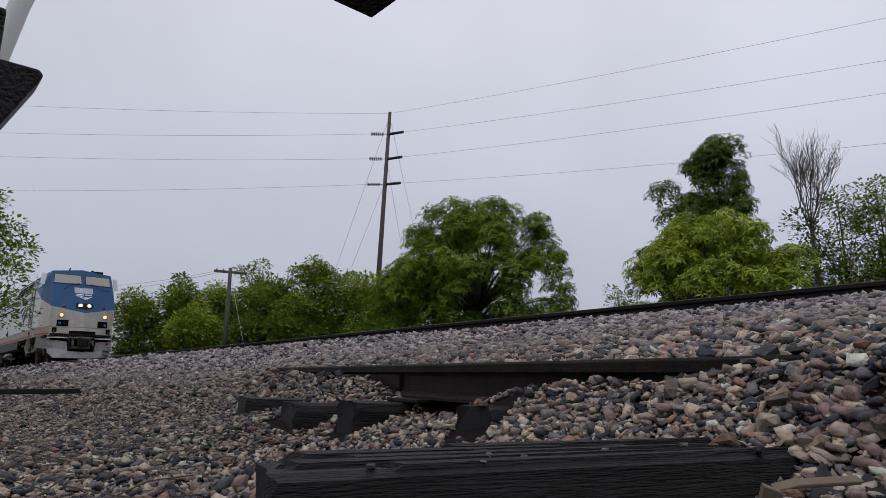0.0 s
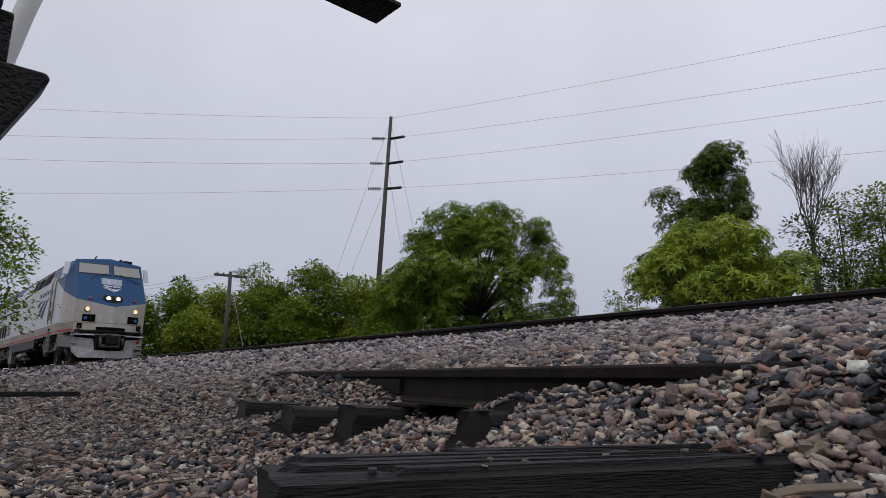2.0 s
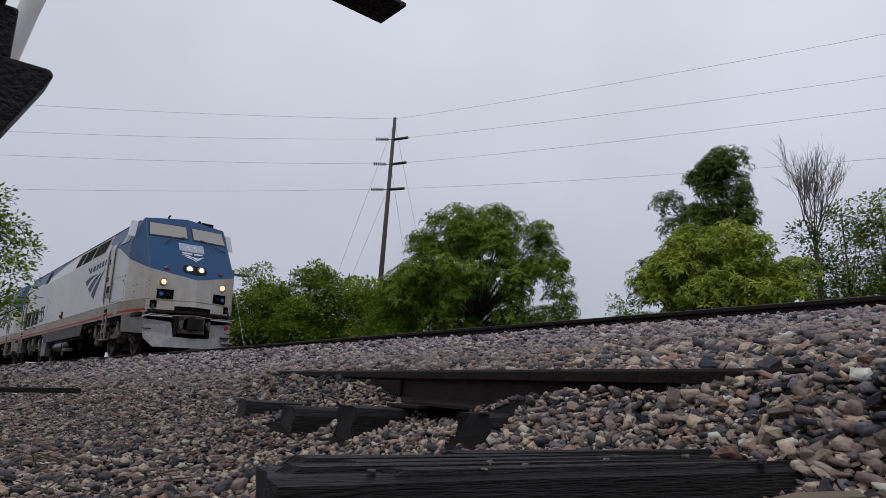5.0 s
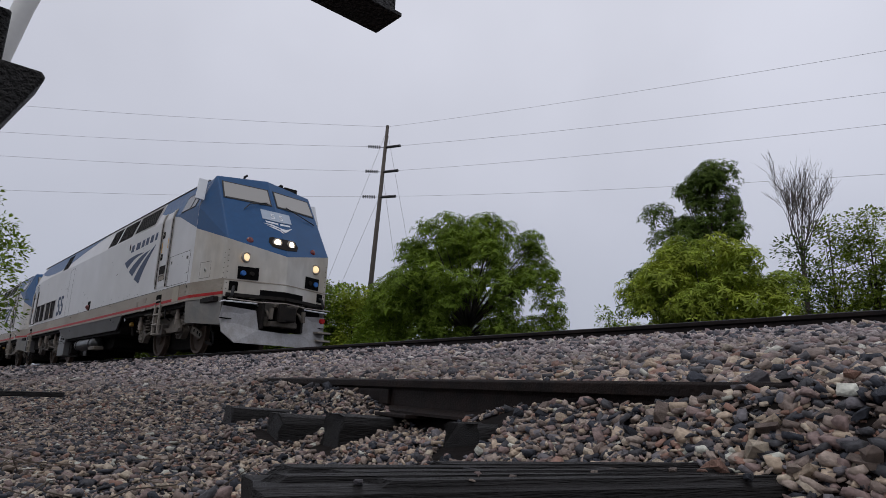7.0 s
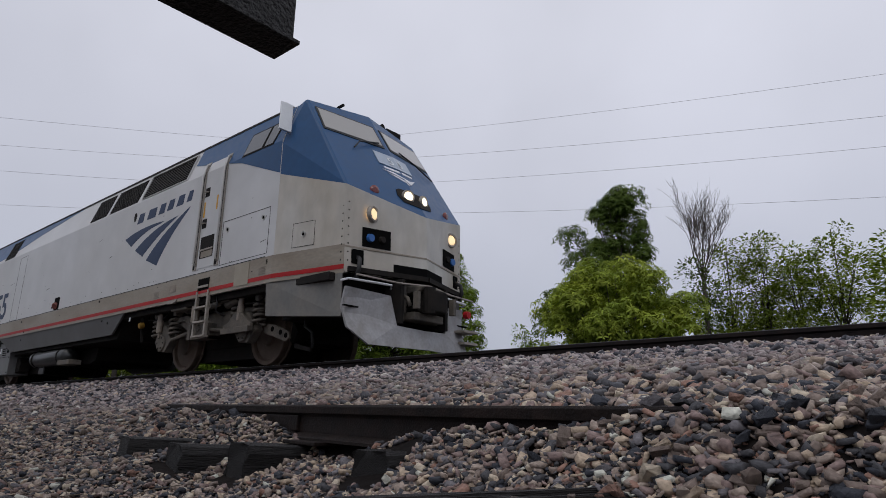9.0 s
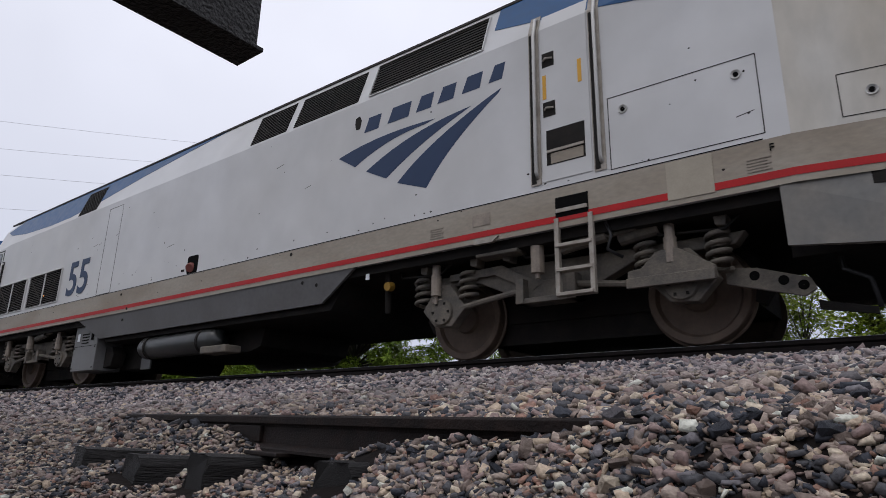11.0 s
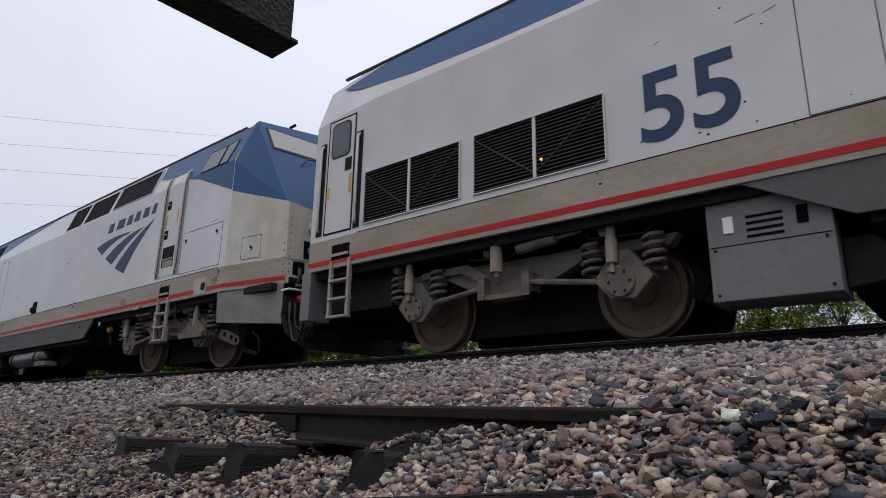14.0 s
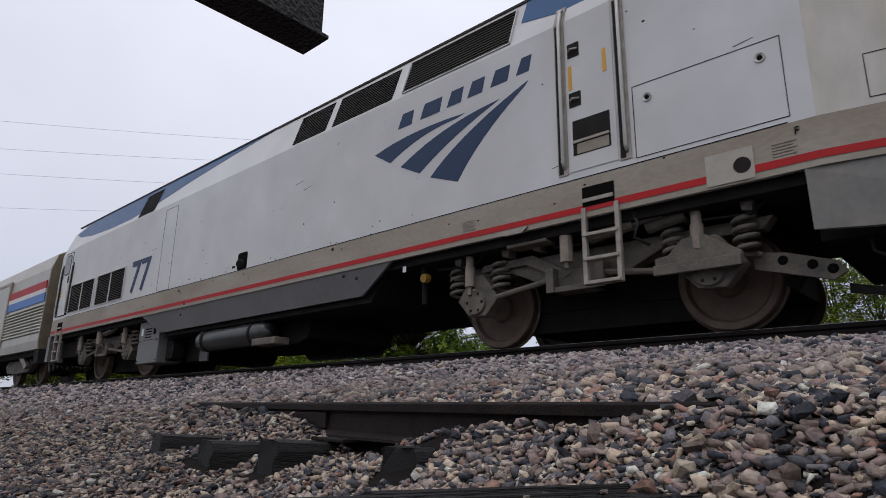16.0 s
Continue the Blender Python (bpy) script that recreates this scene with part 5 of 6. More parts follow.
        part("handrail", Build().tube([((u0 + u1) / 2, -HW - 0.01, 1.78), ((u0 + u1) / 2, -HW - 0.045, 1.84), ((u0 + u1) / 2, -HW - 0.045, 3.1), ((u0 + u1) / 2, -HW - 0.01, 3.16)], 0.02, 8), M_RAILING, w, smooth=True)
    # ladders below both doors
    for uc in (-2.72, -19.2):
        lad = part("boarding_ladder", Build().box(uc - 0.215, uc - 0.165, -HW - 0.03, -HW + 0.03, 0.47, 1.30).box(uc + 0.165, uc + 0.215, -HW - 0.03, -HW + 0.03, 0.47, 1.30), M_STEP, L, "worn pale metal boarding ladder", bevel=0.006)
        for h in (0.49, 0.74, 1.0):
            part("rung", Build().box(uc - 0.2, uc + 0.2, -HW - 0.05, -HW + 0.06, h - 0.018, h + 0.018), M_STEP, lad, bevel=0.005)
        # flat black plate on the sill stands for the pocket's shade
        part("ladder_pocket", flat(Build(), [(uc - 0.2, 1.31), (uc + 0.17, 1.31), (uc + 0.17, 1.53), (uc - 0.2, 1.53)], 0.0105), M_DARK, L, "step pocket in the sill, its shade a flat black plate")
        part("pocket_tread", Build().box(uc - 0.19, uc + 0.16, -HW - 0.025, -HW - 0.01, 1.36, 1.40), M_STEP, L)
    # flank details
    def framed(u0, u1, h0, h1, name="access_panel"):
        b = Build()
        for a, c, e, g in ((u0, u1, h0, h0 + 0.008), (u0, u1, h1 - 0.008, h1), (u0, u0 + 0.008, h0, h1), (u1 - 0.008, u1, h0, h1)):
            flat(b, [(a, e), (c, e), (c, g), (a, g)], 0.003)
        return part(name, b, M_UNDER, L)
    framed(-13.29, -12.71, 1.66, 3.51, "access_door_outline")
    framed(-2.29, -0.87, 1.70, 2.50)
    nb_ = Build()
    for a, c, e, g in ((-0.30, 0.16, 1.70, 1.708), (-0.30, 0.16, 2.092, 2.10), (-0.30, -0.292, 1.70, 2.10), (0.152, 0.16, 1.70, 2.10)):
        w0, w1 = HW - (a + 0.68) * 0.16 + 0.003, HW - (c + 0.68) * 0.16 + 0.003
        nb_.add([(a, -w0, e), (c, -w1, e), (c, -w1, g), (a, -w0, g)], [(0, 1, 2, 3)])
    part("access_panel", nb_, M_UNDER, L)
    for u, h in ((-2.13, 2.33), (-1.05, 2.34), (-0.07, 1.90)):
        lk = part("panel_lock", Build().lathe([(0.001, 0.0), (0.028, 0.0), (0.045, -0.012), (0.05, 0.006)], pose(u, -HW - 0.004 + (0.0 if u < -0.68 else (u + 0.68) * 0.16), h), 16), M_RAILING, L)
        part("keyhole", Build().lathe([(0.001, 0.0), (0.024, 0.0), (0.024, 0.01)], pose(u, -HW - 0.012 + (0.0 if u < -0.68 else (u + 0.68) * 0.16), h), 12), M_DARK, lk)
    # black plate on the skin stands for shade inside the filler recess
    hp = part("filler_hatch", flat(Build(), rounded(-9.98, -9.66, 1.66, 1.97, 0.04), 0.006), M_DARK, L, "open filler recess with a red cap, its shade a flat black plate")
    part("filler_cap", Build().lathe([(0.001, -0.05), (0.075, -0.05), (0.085, -0.02), (0.085, 0.02)], pose(-9.84, -HW - 0.012, 1.76, 25, 0, 20), 14), mat("dull_red_cap", (0.20, 0.06, 0.05), 0.6, amount=0.5) if not cover_patch else M_UNDER, hp)
    part("small_plate", flat(Build(), [(-10.16, 1.72), (-10.06, 1.72), (-10.06, 1.76), (-10.16, 1.76)], 0.006), M_UNDER, L)
    part("placard", flat(Build(), [(-3.98, 1.40), (-3.74, 1.40), (-3.74, 1.54), (-3.98, 1.54)], 0.0105) if not cover_patch else flat(Build(), [(-1.62, 1.22), (-1.20, 1.22), (-1.20, 1.52), (-1.62, 1.52)], 0.014), M_DAMPER if not cover_patch else mat("aged_placard", (0.36, 0.33, 0.28), 0.5, amount=0.5), L, "faded maker's placard on the sill")
    if cover_patch:
        part("round_emblem", Build().lathe([(0.001, -0.003), (0.075, -0.003), (0.075, 0.004)], pose(-1.30, -HW - 0.016, 1.36), 20), M_UNDER, L, "plain dark disc emblem")
    else:
        part("paint_patch", flat(Build(), [(-1.75, 1.25), (-1.33, 1.25), (-1.33, 1.63), (-1.75, 1.63)], 0.012), mat("tan_patch_paint", (0.33, 0.29, 0.225), 0.55, amount=0.4), L, "bare tan patch of paint on the sill")
        part("chipped_spot", flat(Build(), [(-6.0, 3.22), (-5.93, 3.22), (-5.9, 3.34), (-5.94, 3.42), (-6.02, 3.40), (-6.03, 3.3)], 0.004), M_UNDER, L, "dark chipped paint spot")
    part("end_bracket", Build().prism([(-3.95, 1.18), (-3.7, 1.18), (-3.62, 1.24), (-3.95, 1.24)], -HW - 0.03, -HW + 0.02), M_STEP, L)
    part("sand_filler", Build().lathe([(0.001, -0.03), (0.055, -0.03), (0.062, 0), (0.062, 0.06)], pose(-5.42, -1.42, 0.92, 10), 12), mat("dull_yellow_cap", (0.30, 0.17, 0.02), 0.6, amount=0.6), L, "dull yellow sand hose cap")
    part("sand_pipe", Build().tube([(-5.5, -1.35, 1.2), (-5.48, -1.36, 0.95), (-5.52, -1.3, 0.6)], 0.04, 8), M_UNDER, L)
    for u, h in ((-12.2, 1.56), (-7.2, 1.58), (-11.9, 1.26), (-6.9, 1.12), (-6.6, 1.05), (-12.0, 1.05)):
        part("rivet", Build().lathe([(0.001, -0.008), (0.022, -0.004), (0.028, 0.004)], pose(u, -HW - 0.008, h), 10), M_UNDER, L)
    # plain bars and three sweeps in place of the lettering and emblem
    for i, (u0, u1) in enumerate(LETTERS):
        part("marking_bar", flat(Build(), [(u0, 3.13 + 0.012 * i), (u1 - 0.05, 3.13 + 0.012 * i), (u1, 3.34 + 0.012 * i), (u0 + 0.09, 3.34 + 0.012 * i)], 0.004), M_NAVY, L)
    for o in (swoosh((-6.32, 2.86), (-5.6, 3.04), (-4.58, 2.97), (-5.98, 2.65), (-5.4, 2.93), (-4.75, 2.94)),
              swoosh((-5.76, 2.53), (-5.0, 2.92), (-4.02, 2.97), (-5.38, 2.34), (-4.9, 2.66), (-4.22, 2.90)),
              swoosh((-5.18, 2.23), (-4.65, 2.70), (-3.58, 3.07), (-4.69, 2.05), (-4.35, 2.55), (-3.62, 3.02))):
        part("emblem_sweep", flat(Build(), o, 0.004), M_NAVY, L, "dark blue curved sweep")
    lettering("road_number", number, 1.05, pose(-14.78, -HW - 0.006, 1.82, 90, 0, 0), M_NAVY, L, 0.98, bold=0.016)
    lettering("end_letter", "F", 0.1, pose(-0.86, -HW - 0.010, 1.52, 90, 0, 0), M_DARK, L)
    # cab front
    for s in (-1, 1):
        fr = part("windshield_frame", face_plate([(s * 0.05, 0.635), (s * 0.95, 0.635), (s * 0.93, 0.915), (s * 0.05, 0.865)], 0.012, 0.014), M_RUBBER, L)
        part("windshield", face_plate([(s * 0.075, 0.655), (s * 0.925, 0.655), (s * 0.905, 0.895), (s * 0.075, 0.848)], 0.02, 0.01), M_SCREEN, fr, "windshield with the sky's reflection in its pale colour")
        part("wiper", Build().tube([face_pt(s * 0.62 if s < 0 else 0.88, 0.50, 0.03), face_pt(s * 0.5 if s < 0 else 0.5, 0.58, 0.07), face_pt(-0.14 if s < 0 else 0.25, 0.66, 0.04)], 0.014, 6), M_RUBBER, L)
        part("marker_light", Build().lathe([(0.001, -0.03), (0.05, -0.025), (0.07, -0.01), (0.085, 0.0), (0.085, 0.02)], Matrix.Translation(face_pt(s * 0.63, 0.06, 0.01)) @ pose(0, 0, 0, 0, -25, 90 + s * 15), 16), M_MARKER, L, "red marker lamp")
    for s in (-1, 1):
        hb = part("headlight_box", face_plate([(0, 0.075), (s * 0.24, 0.072), (s * 0.29, 0.12), (s * 0.26, 0.185), (s * 0.2, 0.205), (0, 0.212)], 0.012), M_UNDER, L, "dark headlight recess")
        c = face_pt(s * 0.135, 0.142, 0.02)
        part("headlight", Build().lathe([(0.001, -0.035), (0.07, -0.03), (0.10, -0.0), (0.10, 0.02)], Matrix.Translation(c) @ pose(0, 0, 0, 0, -20, 90 + s * 14), 20), M_LAMP if lit else M_LENS, hb, "round headlight")
        part("headlight_rim", Build().lathe([(0.085, -0.012), (0.092, -0.03), (0.112, -0.03), (0.122, 0.0), (0.122, 0.02)], Matrix.Translation(c) @ pose(0, 0, 0, 0, -20, 90 + s * 14), 20), M_STEP, hb)
        nb = part("number_board", face_plate([(0, 0.43), (s * 0.30, 0.435), (s * 0.30, 0.565), (0, 0.56)], 0.012), M_BOARD, L, "grey-blue number board")
        ux = (face_pt(s * 0.3, 0.45) - face_pt(0, 0.45)).normalized() * s
        uy = (face_pt(s * 0.1, 0.55) - face_pt(s * 0.1, 0.45)).normalized()
        nm = Matrix((ux, uy, ux.cross(uy))).transposed().to_4x4()
        nm.translation = face_pt(-0.145, 0.455, 0.02) if s < 0 else face_pt(0.02, 0.455, 0.02)
        lettering("board_digit", number[0] if s < 0 else number[1], 0.27, nm, M_PALE, nb, 1.0)
        part("front_marking_bar", face_plate([(s * 0.02, 0.392), (s * 0.25, 0.395), (s * 0.25, 0.416), (s * 0.02, 0.414)], 0.008), M_PALE, L)
    for pts in ([(-0.30, 0.375), (-0.14, 0.380), (0.0, 0.355), (0.0, 0.345)], [(-0.24, 0.352), (-0.10, 0.345), (0.0, 0.325), (0.0, 0.310)], [(0.0, 0.355), (0.0, 0.330), (0.10, 0.305), (0.28, 0.372), (0.12, 0.345)], [(0.0, 0.322), (0.0, 0.300), (0.05, 0.292), (0.06, 0.300)]):
        part("front_emblem", face_plate(pts, 0.008), M_PALE, L)
    for s in (-1, 1):
        def white(a, h, out):
            lo, hi = N_FOOT_MID.lerp(N_FOOT, a), N_MID.lerp(N_CORNER, a)
            p = lo.lerp(hi, (h - 1.22) / (hi.z - 1.22))
            p = p + Vector((0.92, -0.36, 0.1)) * out
            return Vector((p.x, -s * p.y, p.z))
        def wplate(a0, a1, h0, h1, out, thick=0.01):
            c = [(a0, h0), (a1, h0), (a1, h1), (a0, h1)]
            return Build().add([white(a, h, out) for a, h in c] + [white(a, h, out - thick) for a, h in c], [(0, 1, 2, 3), (7, 6, 5, 4), (0, 4, 5, 1), (1, 5, 6, 2), (2, 6, 7, 3), (3, 7, 4, 0)])
        dl = part("ditch_light", Build().lathe([(0.001, -0.03), (0.07, -0.025), (0.10, 0.0), (0.115, 0.0), (0.115, 0.03)], Matrix.Translation(white(0.68, 2.18, 0.01)) @ pose(0, 0, 0, 0, 0, 90 + (-12 if s > 0 else 12)), 18), M_DITCH if lit else M_LENS, L, "round ditch light")
        part("ditch_light_rim", Build().lathe([(0.088, -0.012), (0.098, -0.032), (0.12, -0.032), (0.135, 0.0), (0.135, 0.03)], Matrix.Translation(white(0.68, 2.18, 0.01)) @ pose(0, 0, 0, 0, 0, 90 + (-12 if s > 0 else 12)), 18), M_STEP, dl)
        # black plate on the nose stands for shade inside the opening
        op = part("socket_opening", wplate(0.46, 0.80, 1.65, 1.95, 0.006), M_DARK, L, "socket opening with blue plug, its shade a flat black plate")
        part("plug", Build().lathe([(0.001, -0.04), (0.06, -0.04), (0.07, 0.01)], Matrix.Translation(white(0.71, 1.79, 0.01)) @ pose(0, 0, 0, 0, 0, 90), 12), M_CARBLUE, op)
        part("socket", Build().lathe([(0.001, -0.04), (0.05, -0.04), (0.06, 0.01)], Matrix.Translation(white(0.57, 1.79, 0.01)) @ pose(0, 0, 0, 0, 0, 90), 12), M_UNDER, op)
        part("nose_ledge", wplate(0.0, 0.96, 1.225, 1.30, 0.05, 0.06), M_UNDER, L)
        for k in range(8):
            part("nose_rivet", Build().lathe([(0.001, 0.0), (0.012, 0.0), (0.012, 0.01)], Matrix.Translation(white(0.96, 1.4 + 0.13 * k, 0.004)) @ pose(0, 0, 0, 0, 0, 90), 8), M_UNDER, L)
        part("hose_loop", Build().tube([white(0.84, 1.46, 0.0), white(0.85, 1.40, 0.10), white(0.86, 1.26, 0.12), white(0.88, 1.1, 0.05)], 0.035, 8), M_RUBBER, L, smooth=True)
        part("hose_opening", wplate(0.78, 0.92, 1.36, 1.58, 0.006), M_DARK, L)
        part("rivet_strip", wplate(0.0, 1.0, 1.60, 1.625, 0.004), M_SILL, L)
        part("coupler_pocket", wplate(0.0, 0.42, 1.22, 1.44, 0.006), M_DARK, L)
        # pilot side and plow
        part("pilot_side", Build().add([(-0.82, -s * HW, 1.21), (0.73, -s * 1.36, 1.21), (0.75, -s * 1.36, 0.56), (-0.82, -s * 1.56, 0.68),
                                        (-0.82, -s * (HW - 0.04), 1.21), (0.65, -s * 1.27, 1.21), (0.67, -s * 1.27, 0.56), (-0.82, -s * 1.52, 0.68)],
                                       [(0, 1, 2, 3), (7, 6, 5, 4), (0, 4, 5, 1), (1, 5, 6, 2), (2, 6, 7, 3), (3, 7, 4, 0)]), M_PILOT, L, "scuffed grey pilot side plate")
        po = [(1.08, 1.35, 1.0), (1.27, 0.62, 0.94), (1.36, 0.56, 0.49), (1.44, 0.0, 0.46), (1.52, 0.0, 0.16), (1.36, 1.12, 0.16), (1.14, 1.34, 0.40), (1.03, 1.37, 0.70)]
        pn = len(po)
        part("plow_blade", Build().add([(x, -s * y, z) for x, y, z in po] + [(x - 0.04, -s * y, z) for x, y, z in po], [tuple(range(pn)), tuple(range(2 * pn - 1, pn - 1, -1))] + [(i, i + pn, (i + 1) % pn + pn, (i + 1) % pn) for i in range(pn)]), M_PLOW if lit else M_UNDER, L, "scraped plow blade")
        part("plow_slot", Build().box(1.09, 1.13, -s * 1.25 - 0.16, -s * 1.25 + 0.16, 0.70, 0.72), M_DARK, L)
        part("pilot_handle", Build().tube([(1.02, -s * 1.40, 1.08), (1.14, -s * 1.36, 1.1), (1.28, -s * 0.62, 1.1), (1.2, -s * 0.56, 1.06)], 0.018, 6), M_PALE, L)
    # near-black blocks fill the pilot's hollow with shade
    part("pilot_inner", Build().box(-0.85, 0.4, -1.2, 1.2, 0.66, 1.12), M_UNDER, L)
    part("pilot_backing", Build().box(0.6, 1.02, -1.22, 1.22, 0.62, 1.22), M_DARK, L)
    for y0, y1 in ((-0.55, -0.48), (0.48, 0.55)):
        part("draft_gear_cheek", Build().box(1.05, 1.42, y0, y1, 0.52, 1.2), M_UNDER, L, bevel=0.01)
    part("draft_box", Build().box(1.0, 1.2, -0.5, 0.5, 0.55, 1.2), M_DARK, L)
    part("uncoupling_rod", Build().tube([(1.3, -1.35, 1.14), (1.42, -0.6, 1.12), (1.5, 0.0, 1.16), (1.42, 0.6, 1.12), (1.3, 1.35, 1.14)], 0.016, 6), M_STEP, L)
    part("front_step", Build().box(1.12, 1.42, 0.98, 1.34, 0.56, 0.60).box(1.12, 1.42, 0.98, 1.34, 0.36, 0.40), M_STEP, L)
    part("red_gladhand", Build().lathe([(0.001, -0.06), (0.06, -0.06), (0.07, 0.02)], pose(1.36, 1.1, 0.86, 0, 0, 90), 10), M_RED, L, "red hose coupling")
    cp = part("coupler", Build().box(0.9, 1.55, -0.14, 0.14, 0.78, 1.02).box(1.42, 1.72, -0.2, 0.18, 0.72, 1.06), M_UNDER, L, "black steel knuckle coupler", bevel=0.03)
    part("knuckle", Build().lathe([(0.001, -0.2), (0.1, -0.2), (0.1, 0.2), (0.001, 0.2)], pose(1.62, -0.14, 0.9, 90), 12), M_UNDER, cp)
    for k in range(0 if lit else 7):
        y = -1.02 + 0.1 * k + (0.9 if k > 3 else 0)
        part("brake_hose", Build().tube([(1.02, y, 1.12), (1.22, y, 1.0), (1.30, y + 0.03, 0.72), (1.26, y + 0.08, 0.52)], 0.025, 7), M_RUBBER, L, smooth=True)
    # coupler gear inside the pilot pocket: lift lever, shank carrier, bolts, hose brackets
    part("coupler_carrier", Build().box(1.2, 1.5, -0.34, 0.34, 0.60, 0.72).box(1.22, 1.3, -0.42, -0.3, 0.6, 1.15).box(1.22, 1.3, 0.3, 0.42, 0.6, 1.15), M_TRUCK, L, "grimy steel coupler carrier", bevel=0.012)
    part("coupler_guard", Build().prism([(1.24, 1.02), (1.56, 1.04), (1.6, 1.1), (1.24, 1.16)], -0.3, 0.3), M_TRUCK, L, bevel=0.01)
    for y in (-0.44, 0.40):
        part("hose_bracket", Build().box(1.3, 1.4, y, y + 0.06, 0.74, 1.0), M_TRUCK, L, bevel=0.006)
        part("angle_cock", Build().tube([(1.28, y + 0.03, 0.98), (1.42, y + 0.03, 0.92), (1.46, y + 0.05, 0.8)], 0.032, 8), M_TRUCK, L, smooth=True)
    if not lit:
        part("air_hose_red", Build().tube([(1.1, -1.12, 0.98), (1.3, -1.15, 0.92)], 0.06, 8), M_RED, L, "red hose connector")
    # front truck: step beam, perforated arm, brake hoses and hangers
    part("axle_arm", Build().prism([(-2.26, 0.58), (-2.26, 0.68), (-2.12, 0.70), (-1.98, 0.84), (-1.78, 0.86), (-1.44, 0.64), (-1.44, 0.52), (-1.6, 0.5)], -1.42, -1.36), M_TRUCK, L, "dusty steel arm across the axle box", bevel=0.01)
    part("axle_arm_edge", Build().box(-2.26, -1.44, -1.47, -1.42, 0.50, 0.60), M_TRUCK, L, bevel=0.006)
    part("guard_arm", Build().prism([(-1.42, 0.66), (-1.15, 0.62), (-0.74, 0.48), (-0.70, 0.38), (-0.80, 0.32), (-1.42, 0.5)], -1.16, -1.12), M_TRUCK, L, "perforated steel guard arm", bevel=0.006)
    for gx_, gz_ in ((-1.18, 0.55), (-0.95, 0.48), (-0.80, 0.42)):
        part("arm_hole", Build().lathe([(0.001, 0.0), (0.045, 0.0), (0.045, 0.01)], pose(gx_, -1.163, gz_), 12), M_DARK, L)
    part("sand_hose", Build().tube([(-0.62, -1.0, 0.85), (-0.52, -1.02, 0.75), (-0.5, -1.02, 0.55), (-0.32, -1.02, 0.45), (-0.28, -1.02, 0.2)], 0.022, 7), M_RUBBER, L, smooth=True)
    part("hose_bracket", Build().prism([(-0.72, 0.22), (-0.3, 0.14), (-0.3, 0.2), (-0.72, 0.3)], -1.04, -1.0), M_UNDER, L)
    part("brake_cylinder", Build().tube([(-2.35, -1.32, 1.06), (-1.95, -1.32, 1.12)], 0.085, 12), M_TRUCK, L, smooth=False)
    part("air_hose", Build().tube([(-2.42, -1.5, 1.2), (-2.36, -1.52, 1.05), (-2.42, -1.5, 0.92), (-2.3, -1.4, 0.84)], 0.018, 7), M_RUBBER, L, smooth=True)
    for bu in (-4.95, -4.2, -3.75, -1.45, -18.4, -15.4, -16.9):
        part("frame_bracket", Build().prism([(bu, 1.21), (bu + 0.16, 1.21), (bu + 0.12, 1.0), (bu + 0.03, 1.02)], -1.38, -1.22), M_TRUCK, L, bevel=0.01)
    for bu in (-5.35, -3.55, -2.05, -15.6, -17.2):
        part("pipe_run", Build().tube([(bu, -1.3, 1.15), (bu + 0.1, -1.34, 1.02), (bu + 0.7, -1.34, 0.98), (bu + 0.9, -1.3, 1.15)], 0.016, 6), M_UNDER, L, smooth=True)
    part("sill_pipe", Build().tube([(-20.0, -1.45, 1.15), (-13.9, -1.45, 1.15)], 0.03, 8), M_UNDER, L, smooth=True)
    part("sill_pipe", Build().tube([(-5.7, -1.45, 1.15), (-0.9, -1.45, 1.15)], 0.03, 8), M_UNDER, L, smooth=True)
    part("small_tag", flat(Build(), [(-5.72, 1.02), (-5.66, 1.02), (-5.66, 1.1), (-5.72, 1.1)], -0.06), M_PALE, L)
    part("lift_pocket", Build().box(-4.0, -3.45, -1.52, -1.3, 1.06, 1.1), M_TRUCK, L, bevel=0.01)
    # chipped paint, placards and streaks on the flank
    crng = random.Random(91 if lit else 92)
    cb = Build()
    for _ in range(85):
        u, h, r = crng.uniform(-18, 0.2), crng.choice((crng.uniform(1.4, 3.5), crng.uniform(1.66, 1.8), crng.uniform(1.4, 2.0))), crng.uniform(0.006, 0.017)
        if u > -0.7:
            continue
        flat(cb, [(u - r, h), (u, h - r * crng.uniform(0.5, 1.3)), (u + r * crng.uniform(0.7, 2.0), h), (u, h + r * crng.uniform(0.5, 1.2))], 0.0065 if h < 1.66 else 0.002, thick=0.004)
    for _ in range(10):
        u, h, ln = crng.uniform(-15, -1), crng.uniform(1.75, 3.3), crng.uniform(0.05, 0.25)
        flat(cb, [(u, h), (u + ln, h + 0.03), (u + ln, h + 0.036), (u, h + 0.008)], 0.002, thick=0.004)
    tagged(part("paint_chips", cb, M_UNDER, L, "small dark paint chips and scratches"), kind="stuff")
    for u0 in (-4.6, -1.05):
        for k in range(5):
            part("stencil_bar", flat(Build(), [(u0, 1.36 + 0.028 * k), (u0 + 0.2 - 0.03 * (k % 2), 1.36 + 0.028 * k), (u0 + 0.2 - 0.03 * (k % 2), 1.37 + 0.028 * k), (u0, 1.37 + 0.028 * k)], 0.0105), M_DAMPER, L)
    for k in range(9):
        part("nose_rivet", Build().lathe([(0.001, -0.006), (0.012, -0.003), (0.014, 0.003)], pose(0.69, -1.373, 1.4 + 0.12 * k), 8), M_UNDER, L)
    # dark end equipment below the rear sill
    for k in range(5):
        y = -1.3 + 0.1 * k
